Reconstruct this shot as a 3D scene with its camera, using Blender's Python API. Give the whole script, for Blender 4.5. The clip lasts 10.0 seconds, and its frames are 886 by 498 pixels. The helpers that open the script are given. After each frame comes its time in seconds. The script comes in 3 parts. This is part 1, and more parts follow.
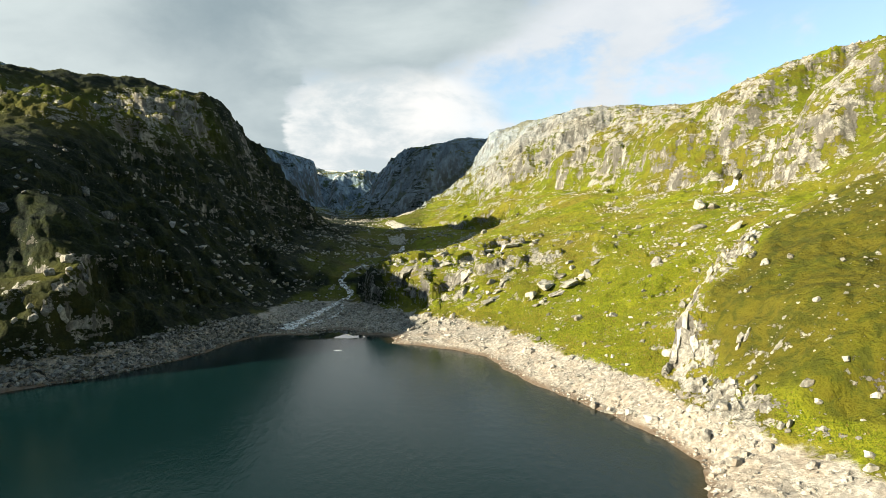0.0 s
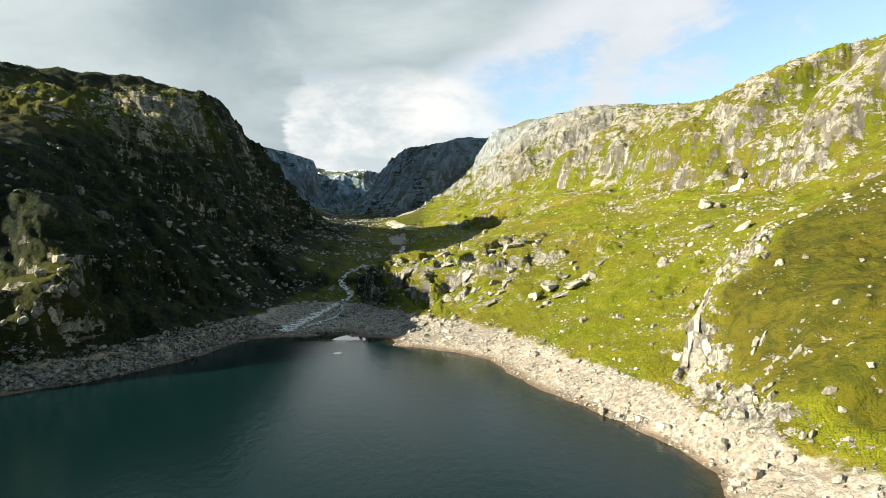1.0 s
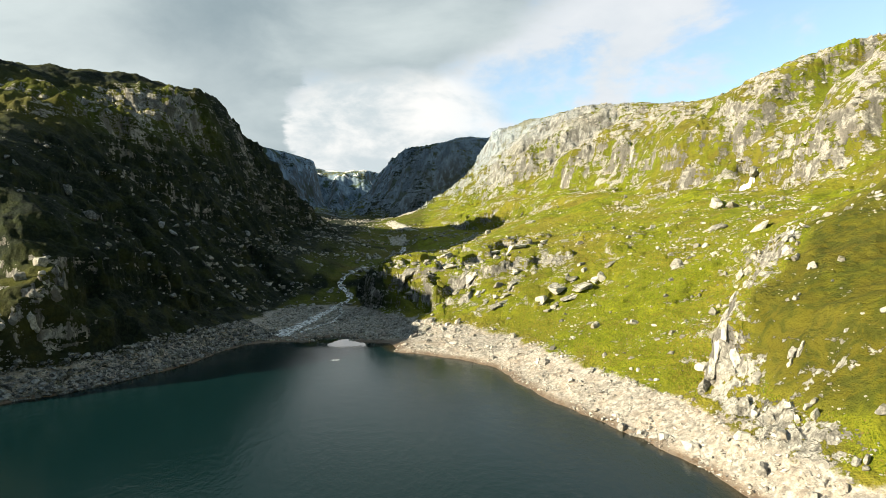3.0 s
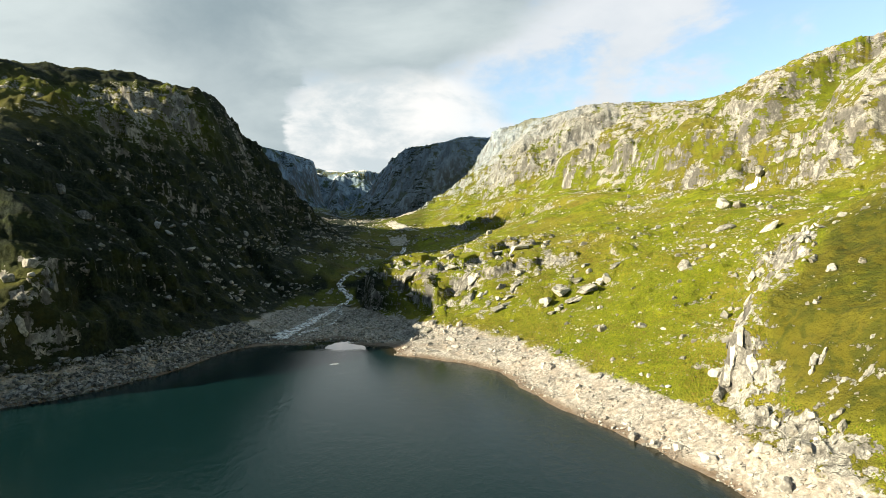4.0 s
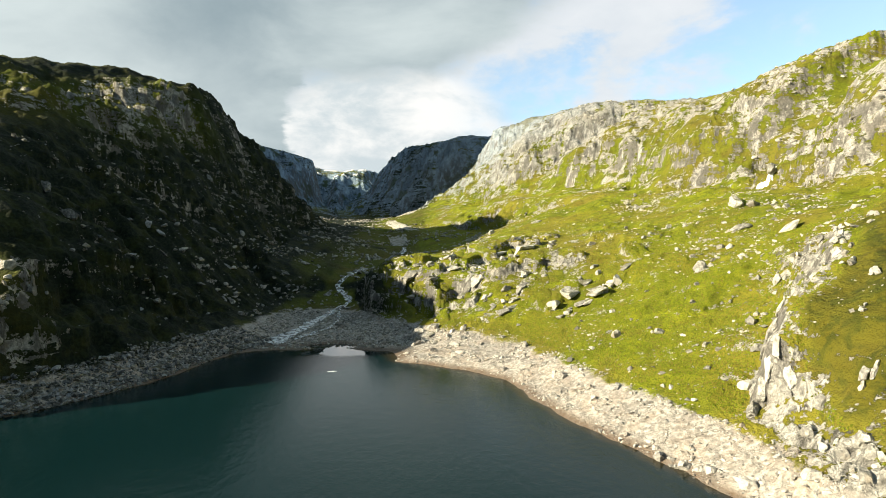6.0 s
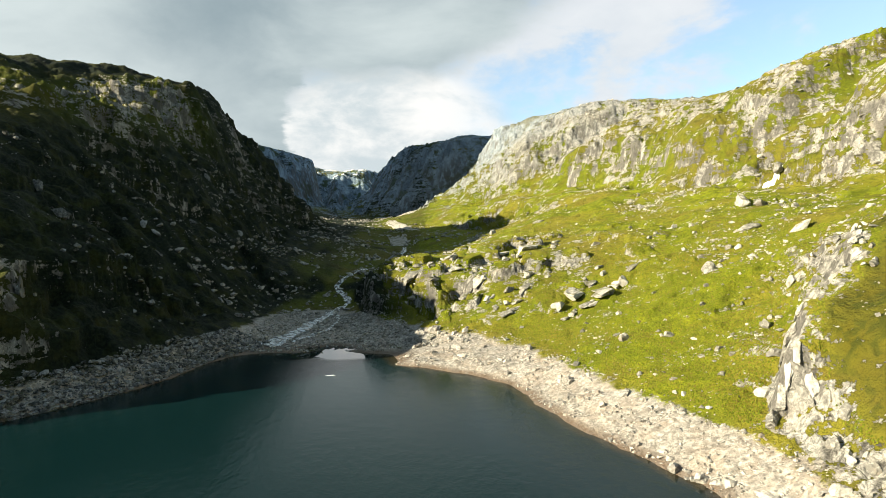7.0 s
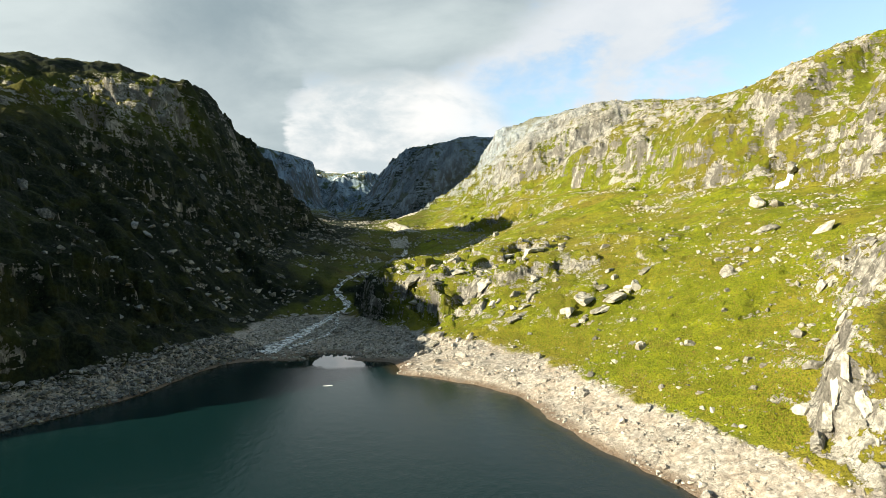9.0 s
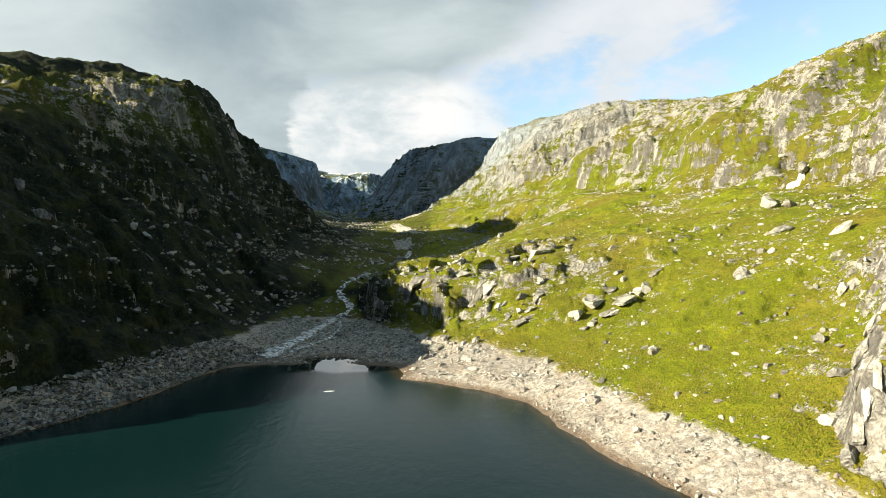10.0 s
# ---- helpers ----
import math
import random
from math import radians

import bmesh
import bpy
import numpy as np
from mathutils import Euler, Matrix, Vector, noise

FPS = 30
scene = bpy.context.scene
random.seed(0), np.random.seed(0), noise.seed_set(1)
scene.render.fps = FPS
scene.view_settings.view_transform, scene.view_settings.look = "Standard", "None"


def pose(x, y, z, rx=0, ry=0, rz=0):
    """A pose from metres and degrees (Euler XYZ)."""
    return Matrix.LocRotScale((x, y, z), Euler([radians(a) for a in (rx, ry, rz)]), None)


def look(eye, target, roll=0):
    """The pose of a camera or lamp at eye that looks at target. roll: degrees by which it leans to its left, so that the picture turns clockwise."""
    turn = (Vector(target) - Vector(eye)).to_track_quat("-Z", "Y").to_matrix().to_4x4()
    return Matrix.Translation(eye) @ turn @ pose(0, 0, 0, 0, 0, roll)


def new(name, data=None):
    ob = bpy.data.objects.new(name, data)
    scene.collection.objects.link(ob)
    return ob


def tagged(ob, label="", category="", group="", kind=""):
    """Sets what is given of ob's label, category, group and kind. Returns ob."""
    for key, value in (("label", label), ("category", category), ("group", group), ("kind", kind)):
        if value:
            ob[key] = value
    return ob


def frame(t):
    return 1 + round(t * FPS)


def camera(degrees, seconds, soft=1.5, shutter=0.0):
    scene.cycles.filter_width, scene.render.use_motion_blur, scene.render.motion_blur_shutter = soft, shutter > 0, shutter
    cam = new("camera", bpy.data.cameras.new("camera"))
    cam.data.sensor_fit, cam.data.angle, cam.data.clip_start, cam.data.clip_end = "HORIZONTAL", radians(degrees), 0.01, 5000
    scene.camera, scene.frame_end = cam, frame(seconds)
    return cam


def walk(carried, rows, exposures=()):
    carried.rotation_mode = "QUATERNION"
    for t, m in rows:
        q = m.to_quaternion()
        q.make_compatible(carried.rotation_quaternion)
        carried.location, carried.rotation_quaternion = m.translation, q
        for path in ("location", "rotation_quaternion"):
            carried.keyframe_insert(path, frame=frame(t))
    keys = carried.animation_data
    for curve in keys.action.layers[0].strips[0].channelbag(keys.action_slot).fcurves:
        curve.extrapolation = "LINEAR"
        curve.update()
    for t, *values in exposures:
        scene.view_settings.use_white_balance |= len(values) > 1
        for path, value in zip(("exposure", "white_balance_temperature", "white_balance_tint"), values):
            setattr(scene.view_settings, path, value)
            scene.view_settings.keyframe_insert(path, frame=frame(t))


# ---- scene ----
# the drone's flight: seconds, place, yaw, pitch, roll
cam = camera(75.2, 10.0, 0.7)
FLIGHT = [
    (0.0, 1.45, 0.25, 44.70, 0.77, -0.57, 0.22),
    (0.5, 1.07, 3.04, 44.71, 0.78, -0.57, 0.22),
    (1.0, 0.75, 5.90, 44.72, 0.80, -0.57, 0.23),
    (1.5, 0.48, 8.78, 44.77, 0.82, -0.56, 0.25),
    (2.0, 0.11, 11.71, 44.86, 0.83, -0.55, 0.26),
    (2.5, -0.27, 14.60, 44.92, 0.83, -0.54, 0.27),
    (4.0, -1.53, 23.62, 45.19, 0.82, -0.50, 0.28),
    (4.5, -1.95, 26.58, 45.25, 0.82, -0.50, 0.28),
    (5.0, -2.35, 29.52, 45.31, 0.82, -0.50, 0.28),
    (5.5, -2.78, 32.50, 45.37, 0.80, -0.52, 0.27),
    (7.0, -3.91, 41.65, 45.51, 0.78, -0.53, 0.26),
    (7.5, -4.25, 44.61, 45.52, 0.80, -0.48, 0.24),
    (8.0, -4.61, 47.54, 45.51, 0.81, -0.41, 0.23),
    (8.5, -4.99, 50.38, 45.48, 0.83, -0.36, 0.23),
    (9.0, -5.33, 53.24, 45.46, 0.84, -0.30, 0.23),
    (9.5, -5.65, 56.02, 45.43, 0.86, -0.25, 0.24),
    (10.0, -6.07, 58.88, 45.44, 1.17, -0.17, 0.22),
]
walk(cam, [(t, pose(x, y, z, 90 + pitch, roll, yaw)) for t, x, y, z, yaw, pitch, roll in FLIGHT])

# ---- light: low sun from the left, a little behind, broken cloud ----
SUN_ELEV, SUN_BEHIND = radians(20.5), radians(20)
SUN_DIR = Vector((-math.cos(SUN_BEHIND) * math.cos(SUN_ELEV), -math.sin(SUN_BEHIND) * math.cos(SUN_ELEV), math.sin(SUN_ELEV)))
sun = new("sun", bpy.data.lights.new("sun", "SUN"))
sun.data.energy, sun.data.angle, sun.data.color = 4.45, radians(0.6), (1.0, 0.885, 0.64)
sun.matrix_world = look(SUN_DIR * 100, (0, 0, 0))
scene.view_settings.exposure = 1.5


class Nodes:
    """Short notation for a node tree."""

    def __init__(self, tree):
        self.tree = tree
        tree.nodes.clear()

    def add(self, kind, inputs=None, operation=""):
        n = self.tree.nodes.new(kind)
        if operation:
            n.operation = operation
        for k, v in (inputs or {}).items():
            if isinstance(v, bpy.types.NodeSocket):
                self.tree.links.new(v, n.inputs[k])
            else:
                n.inputs[k].default_value = v
        return n

    def math(self, op, a, b=0.0, c=0.0):
        return self.add("ShaderNodeMath", {0: a, 1: b, 2: c}, op).outputs[0]

    def step(self, x, lo, hi, to_lo=0.0, to_hi=1.0):
        n = self.add("ShaderNodeMapRange", {0: x, 1: lo, 2: hi, 3: to_lo, 4: to_hi})
        n.interpolation_type = "SMOOTHSTEP"
        return n.outputs[0]

    def noise(self, vec, scale, detail=5.0, rough=0.55, distort=0.0):
        return self.add("ShaderNodeTexNoise", {"Vector": vec, "Scale": scale, "Detail": detail, "Roughness": rough, "Distortion": distort}).outputs[0]

    def mix(self, f, a, b):
        n = self.add("ShaderNodeMix")
        n.data_type = "RGBA"
        for i, v in ((0, f), (6, a), (7, b)):
            if isinstance(v, bpy.types.NodeSocket):
                self.tree.links.new(v, n.inputs[i])
            else:
                n.inputs[i].default_value = v if i == 0 else (*v, 1.0)
        return n.outputs[2]

    def scaled(self, vec, x, y, z):
        return self.add("ShaderNodeVectorMath", {0: vec, 1: (x, y, z)}, operation="MULTIPLY").outputs[0]


world = bpy.data.worlds.new("sky")
scene.world = world
world.use_nodes = True
w = Nodes(world.node_tree)
way = w.add("ShaderNodeTexCoord").outputs["Generated"]
air = w.add("ShaderNodeTexSky")
air.sky_type, air.sun_disc, air.sun_elevation = "NISHITA", False, SUN_ELEV
air.sun_rotation, air.altitude, air.dust_density = math.atan2(SUN_DIR.x, SUN_DIR.y), 700.0, 0.6
nishita = air.outputs[0]
clear = w.add("ShaderNodeVectorMath", {0: nishita, 1: (0.235, 0.262, 0.25)}, operation="MULTIPLY").outputs[0]
part_xyz = w.add("ShaderNodeSeparateXYZ", {0: way})
dx, dy, dz = part_xyz.outputs
ahead = w.math("MAXIMUM", dy, 0.12)
u, v = w.math("DIVIDE", dx, ahead), w.math("DIVIDE", dz, ahead)
# billows: soft noise over the directions, flattened towards the horizon
billow = w.scaled(way, 1.0, 1.0, 2.0)
n1 = w.noise(billow, 2.3, 8.0, 0.56, 0.35)
n2 = w.noise(billow, 6.5, 7.0, 0.6, 0.2)
n3 = w.noise(billow, 1.2, 3.0, 0.5)
wob = w.math("ADD", w.math("MULTIPLY", w.math("SUBTRACT", n1, 0.5), 0.30), w.math("MULTIPLY", w.math("SUBTRACT", n2, 0.5), 0.13))
# the dark stratus deck overhead and to the left of the valley's axis
rise = w.math("MULTIPLY", w.math("MAXIMUM", w.math("ADD", u, 0.03), 0.0), 0.7)
brink = w.math("ADD", w.step(w.math("ADD", u, wob), -0.36, -0.24, -0.25, 0.27), rise)
edge = w.math("ADD", w.math("SUBTRACT", v, brink), wob)
deck = w.step(edge, -0.02, 0.065)
# the bright cumulus bank above the head of the valley
cu = w.math("POWER", w.math("DIVIDE", w.math("ADD", u, 0.115), 0.20), 2.0)
cv = w.math("POWER", w.math("DIVIDE", w.math("SUBTRACT", v, 0.17), 0.13), 2.0)
bank = w.math("MULTIPLY", w.step(w.math("ADD", w.math("ADD", cu, cv), w.math("MULTIPLY", wob, 7.0)), 1.5, 0.9), w.step(w.math("ADD", u, wob), 0.14, -0.04, 0.35, 1.0))
# thin torn cloud on the clear side
wisp = w.step(w.math("ADD", n1, w.math("MULTIPLY", w.math("SUBTRACT", n2, 0.5), 0.4)), 0.42, 0.57, 0.22, 0.95)
wisp_colour = w.mix(n2, (0.62, 0.68, 0.74), (0.92, 0.93, 0.93))
bank_colour = w.mix(w.step(n2, 0.35, 0.62), (0.62, 0.70, 0.73), (0.98, 0.975, 0.95))
shelf = w.step(w.math("ADD", u, w.math("MULTIPLY", wob, 2.0)), -0.80, -0.30, 0.24, -0.10)
deck_colour = w.mix(w.step(w.math("ADD", shelf, w.math("ADD", n1, w.math("MULTIPLY", n3, 0.5))), 0.5, 1.05), (0.29, 0.375, 0.415), (0.70, 0.78, 0.78))
colour = w.mix(wisp, clear, wisp_colour)
colour = w.mix(bank, colour, bank_colour)
colour = w.mix(deck, colour, deck_colour)
# behind the viewpoint, out of view, a darker deck is added to deepen shade
colour = w.mix(w.step(dy, 0.30, 0.05), colour, w.mix(w.step(n1, 0.4, 0.65), (0.12, 0.185, 0.235), (0.235, 0.335, 0.40)))
back = w.add("ShaderNodeBackground", {"Color": colour, "Strength": 0.37})
w.add("ShaderNodeOutputWorld", {"Surface": back.outputs[0]})

# ---- materials ----
def material(name):
    m = bpy.data.materials.new(name)
    m.use_nodes = True
    return m, Nodes(m.node_tree)


def finish(k, colour, rough, height=None, strength=0.5, dist=0.3, spec=0.3):
    inputs = {"Base Color": colour, "Roughness": rough, "Specular IOR Level": spec}
    if height is not None:
        inputs["Normal"] = k.add("ShaderNodeBump", {"Height": height, "Strength": strength, "Distance": dist}).outputs[0]
    b = k.add("ShaderNodeBsdfPrincipled", inputs)
    k.add("ShaderNodeOutputMaterial", {"Surface": b.outputs[0]})


def rock_colour(k, pos):
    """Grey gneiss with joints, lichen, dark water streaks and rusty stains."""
    big, mid = k.noise(pos, 0.05, 4.0), k.noise(pos, 0.2, 5.0, 0.6, 0.5)
    fine = k.noise(pos, 0.9, 6.0, 0.65)
    streak = k.noise(k.scaled(pos, 1.0, 1.0, 0.10), 0.30, 6.0, 0.65)
    warp = k.add("ShaderNodeVectorMath", {0: k.scaled(pos, 1.0, 1.0, 0.3), 1: k.scaled(k.add("ShaderNodeTexNoise", {"Vector": pos, "Scale": 0.13, "Detail": 5.0}).outputs[1], 11.0, 11.0, 11.0)}, "ADD").outputs[0]
    joints = k.add("ShaderNodeTexVoronoi", {"Vector": warp, "Scale": 0.17})
    joints.feature = "DISTANCE_TO_EDGE"
    small = k.add("ShaderNodeTexVoronoi", {"Vector": warp, "Scale": 0.55})
    small.feature = "DISTANCE_TO_EDGE"
    crack = k.math("MULTIPLY", k.step(joints.outputs[0], 0.0, 0.06, 0.5, 1.0), k.step(small.outputs[0], 0.0, 0.09, 0.72, 1.0))
    c = k.mix(k.step(fine, 0.3, 0.7), (0.27, 0.262, 0.245), (0.60, 0.58, 0.53))
    c = k.mix(k.step(mid, 0.34, 0.48), (0.20, 0.192, 0.175), c)
    c = k.mix(k.step(streak, 0.56, 0.68), c, (0.085, 0.08, 0.073))
    c = k.mix(k.math("MULTIPLY", k.step(big, 0.52, 0.7), 0.4), c, (0.26, 0.20, 0.14))
    c = k.mix(crack, (0.06, 0.058, 0.05), c)
    height = k.math("ADD", k.math("ADD", k.math("MULTIPLY", fine, 0.6), streak), k.math("ADD", k.math("MULTIPLY", crack, 0.5), mid))
    return c, height


def ground_material():
    m, k = material("mountain_ground")
    geo = k.add("ShaderNodeNewGeometry")
    pos, nrm = geo.outputs["Position"], geo.outputs["Normal"]
    z = k.add("ShaderNodeSeparateXYZ", {0: pos}).outputs[2]
    up = k.add("ShaderNodeSeparateXYZ", {0: nrm}).outputs[2]
    rock, rock_h = rock_colour(k, pos)
    n_big, n_mid = k.noise(pos, 0.022, 5.0, 0.6), k.noise(pos, 0.12, 6.0, 0.62)
    n_fine, n_tuft = k.noise(pos, 0.8, 5.0, 0.65), k.noise(pos, 3.0, 3.0, 0.6)
    # turf: fresh green, olive and straw
    grass = k.mix(k.step(n_mid, 0.36, 0.62), (0.23, 0.255, 0.010), (0.135, 0.162, 0.007))
    grass = k.mix(k.step(n_big, 0.43, 0.61), grass, (0.205, 0.188, 0.020))
    grass = k.mix(k.math("MULTIPLY", k.step(n_tuft, 0.5, 0.72), 0.6), grass, (0.030, 0.045, 0.006))
    grass = k.mix(k.math("MULTIPLY", k.step(n_fine, 0.55, 0.75), 0.45), grass, (0.15, 0.14, 0.03))
    # brown sedge in the hollows
    sedge = k.noise(pos, 0.06, 5.0, 0.65, 0.8)
    grass = k.mix(k.math("MULTIPLY", k.step(sedge, 0.52, 0.63), 0.5), grass, (0.155, 0.118, 0.024))
    clump = k.noise(pos, 0.28, 4.0, 0.6, 0.6)
    grass = k.mix(k.math("MULTIPLY", k.step(clump, 0.5, 0.64), 0.5), grass, (0.075, 0.085, 0.011))
    # heath: dark heather and crowberry on steeper ground, plus painted shade in the west
    heath_shade = k.add("ShaderNodeAttribute")
    heath_shade.attribute_name = "heath_shade"
    shade_bush = k.mix(k.step(n_fine, 0.4, 0.65), (0.006, 0.011, 0.0078), (0.019, 0.029, 0.016))
    grass = k.mix(k.math("MULTIPLY", heath_shade.outputs["Fac"], k.step(n_mid, 0.66, 0.45, 0.85, 1.0)), grass, shade_bush)
    # knoll top: olive heath, with its grazing light put into the colour
    dome = k.add("ShaderNodeAttribute")
    dome.attribute_name = "dome"
    grass = k.mix(k.math("MULTIPLY", dome.outputs["Fac"], k.step(n_mid, 0.35, 0.6, 0.95, 0.6)), grass, k.mix(k.step(clump, 0.42, 0.6), (0.098, 0.088, 0.008), (0.050, 0.056, 0.007)))
    # bare rock where it is steep, along the beds and in scattered scabs; barer higher up
    beds = k.noise(k.scaled(pos, 0.45, 0.45, 2.2), 0.10, 6.0, 0.62, 0.5)
    patch = k.math("ADD", k.math("MULTIPLY", k.math("SUBTRACT", n_mid, 0.5), 1.15), k.math("MULTIPLY", k.math("SUBTRACT", n_fine, 0.5), 1.5))
    patch = k.math("ADD", patch, k.math("MULTIPLY", k.math("SUBTRACT", beds, 0.5), 2.2))
    n_clod = k.noise(pos, 0.35, 4.0, 0.65)
    patch = k.math("ADD", patch, k.math("MULTIPLY", k.math("SUBTRACT", n_clod, 0.5), 1.5))
    bedrock = k.add("ShaderNodeAttribute")
    bedrock.attribute_name = "bedrock"
    steep = k.math("SUBTRACT", k.math("ADD", up, patch), bedrock.outputs["Fac"])
    bare = k.step(steep, 0.58, 0.50)
    # the walls at the valley's head: blue distance haze put into the rock colour
    far_haze = k.add("ShaderNodeAttribute")
    far_haze.attribute_name = "far_haze"
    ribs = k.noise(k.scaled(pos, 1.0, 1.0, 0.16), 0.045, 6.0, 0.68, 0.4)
    hazy_rock = k.mix(k.step(ribs, 0.36, 0.66), (0.11, 0.16, 0.215), (0.35, 0.45, 0.55))
    hazy_rock = k.mix(k.step(k.noise(pos, 0.02, 5.0, 0.65), 0.52, 0.60), hazy_rock, (0.07, 0.10, 0.06))
    rock = k.mix(far_haze.outputs["Fac"], rock, hazy_rock)
    # seeping water has blackened the sheer faces
    seep = k.noise(k.scaled(pos, 1.0, 1.0, 0.22), 0.16, 5.0, 0.65)
    rock = k.mix(k.math("MULTIPLY", k.math("MULTIPLY", k.step(up, 0.62, 0.4), k.step(seep, 0.4, 0.52)), 0.8), rock, (0.115, 0.108, 0.098))
    c = k.mix(bare, grass, rock)
    # drawdown zone below the old high-water line: bleached rubble, ochre near the water
    line = k.math("ADD", z, k.math("ADD", k.math("MULTIPLY", k.math("SUBTRACT", n_mid, 0.5), 5.0), k.math("MULTIPLY", k.math("SUBTRACT", n_fine, 0.5), 2.5)))
    pale = k.mix(k.step(n_fine, 0.35, 0.65), (0.25, 0.235, 0.215), (0.52, 0.49, 0.445))
    pale = k.mix(k.math("MULTIPLY", k.step(n_mid, 0.45, 0.60), 0.3), pale, (0.40, 0.30, 0.215))
    wet = k.step(k.math("ADD", z, k.math("MULTIPLY", k.math("SUBTRACT", n_mid, 0.5), 2.0)), 1.5, 0.3)
    pale = k.mix(k.math("MULTIPLY", wet, 0.75), pale, (0.11, 0.062, 0.03))
    # broken stones: every cell has its own tint
    for size in (0.5, 1.4):
        cell = k.add("ShaderNodeTexVoronoi", {"Vector": pos, "Scale": size})
        tint = k.add("ShaderNodeSeparateXYZ", {0: cell.outputs["Color"]}).outputs[0]
        pale = k.mix(k.math("MULTIPLY", k.step(tint, 0.55, 0.95), 0.45), pale, (0.20, 0.175, 0.15))
    shore = k.step(line, 7.6, 6.6)
    c = k.mix(shore, c, pale)
    height = k.math("ADD", k.math("MULTIPLY", rock_h, bare), k.math("ADD", n_fine, k.math("MULTIPLY", n_tuft, 0.35)))
    height = k.math("ADD", height, k.math("MULTIPLY", n_clod, 0.9))
    finish(k, c, 0.9, height, k.step(shore, 0.0, 1.0, 0.9, 0.6), 1.2, 0.15)
    return m


def water_material():
    m, k = material("lake_water")
    pos = k.add("ShaderNodeNewGeometry").outputs["Position"]
    n = k.noise(pos, 0.012, 3.0)
    c = k.mix(n, (0.0021, 0.0125, 0.0140), (0.0046, 0.0210, 0.0235))
    depth = k.add("ShaderNodeAttribute")
    depth.attribute_name = "depth"
    c = k.mix(k.step(depth.outputs["Fac"], 1.5, 0.1, 0.0, 0.6), c, (0.065, 0.045, 0.02))
    rip = k.math("ADD", k.noise(k.scaled(pos, 1.0, 0.5, 1.0), 0.55, 4.0, 0.6), k.math("MULTIPLY", k.noise(pos, 2.2, 2.0), 0.3))
    # sheltered from the wind the little bay lies like a mirror
    xyz = k.add("ShaderNodeSeparateXYZ", {0: pos}).outputs
    calm = k.math("MULTIPLY", k.step(k.math("ADD", xyz[1], k.math("MULTIPLY", k.noise(pos, 0.09, 3.0), 9.0)), 268.0, 278.0), k.step(k.math("ABSOLUTE", k.math("ADD", xyz[0], 54.0)), 24.0, 14.0))
    rip = k.math("MULTIPLY", rip, k.math("SUBTRACT", 1.0, calm))
    finish(k, c, k.step(calm, 0.0, 1.0, 0.09, 0.02), rip, 0.30, 0.3, k.step(calm, 0.0, 1.0, 0.09, 0.5))
    return m


def stone_material(name, dark, light, stain, moss=0.0):
    """Rock whose tint differs a little from stone to stone."""
    m, k = material(name)
    geo = k.add("ShaderNodeNewGeometry")
    pos = geo.outputs["Position"]
    up = k.add("ShaderNodeSeparateXYZ", {0: geo.outputs["Normal"]}).outputs[2]
    one = k.math("FRACT", k.math("ADD", geo.outputs["Random Per Island"], k.add("ShaderNodeObjectInfo").outputs["Random"]))
    fine, mid = k.noise(pos, 1.1, 6.0, 0.68), k.noise(pos, 0.3, 4.0, 0.6)
    c = k.mix(k.step(k.math("ADD", fine, k.math("MULTIPLY", k.math("SUBTRACT", one, 0.5), 0.3)), 0.32, 0.68), dark, light)
    c = k.mix(k.math("MULTIPLY", k.step(mid, 0.5, 0.66), 0.5), c, stain)
    if moss:
        c = k.mix(k.math("MULTIPLY", k.step(k.math("ADD", k.math("MULTIPLY", up, 0.4), mid), 0.86, 0.98), moss), c, (0.07, 0.08, 0.01))
    finish(k, c, 0.88, k.math("ADD", fine, mid), 0.9, 0.5, 0.2)
    return m


def turf_material():
    m, k = material("turf_tufts")
    one = k.add("ShaderNodeNewGeometry").outputs["Random Per Island"]
    c = k.mix(k.step(one, 0.1, 0.7), (0.080, 0.105, 0.006), (0.165, 0.185, 0.012))
    c = k.mix(k.step(one, 0.8, 0.9), c, (0.16, 0.125, 0.03))
    finish(k, c, 0.8, None, spec=0.1)
    return m


def snow_material():
    m, k = material("old_snow")
    pos = k.add("ShaderNodeNewGeometry").outputs["Position"]
    n = k.noise(pos, 0.08, 5.0, 0.6)
    finish(k, k.mix(n, (0.70, 0.72, 0.74), (0.86, 0.87, 0.88)), 0.7, n, 0.4, 0.6)
    return m


def stream_material():
    """Shallow brook: dark pools and broken white water."""
    m, k = material("white_water")
    pos = k.add("ShaderNodeNewGeometry").outputs["Position"]
    n = k.noise(pos, 0.42, 6.0, 0.7, 0.6)
    foam = k.step(n, 0.43, 0.58)
    c = k.mix(foam, (0.02, 0.035, 0.035), (0.72, 0.75, 0.76))
    finish(k, c, k.step(foam, 0.0, 1.0, 0.12, 0.8), n, 0.6, 0.3, 0.5)
    return m


STONE = stone_material("grey_gneiss", (0.18, 0.175, 0.16), (0.53, 0.51, 0.465), (0.28, 0.235, 0.18), 0.6)
PALE = stone_material("bleached_gneiss", (0.22, 0.21, 0.195), (0.54, 0.515, 0.47), (0.36, 0.28, 0.21))
# darker gneiss for the western side, its shade put into the colour
SHADE_STONE = stone_material("shade_gneiss", (0.06, 0.064, 0.064), (0.36, 0.365, 0.36), (0.12, 0.115, 0.10), 0.5)
TURF, SNOW, BROOK = turf_material(), snow_material(), stream_material()
GROUND, WATER = ground_material(), water_material()

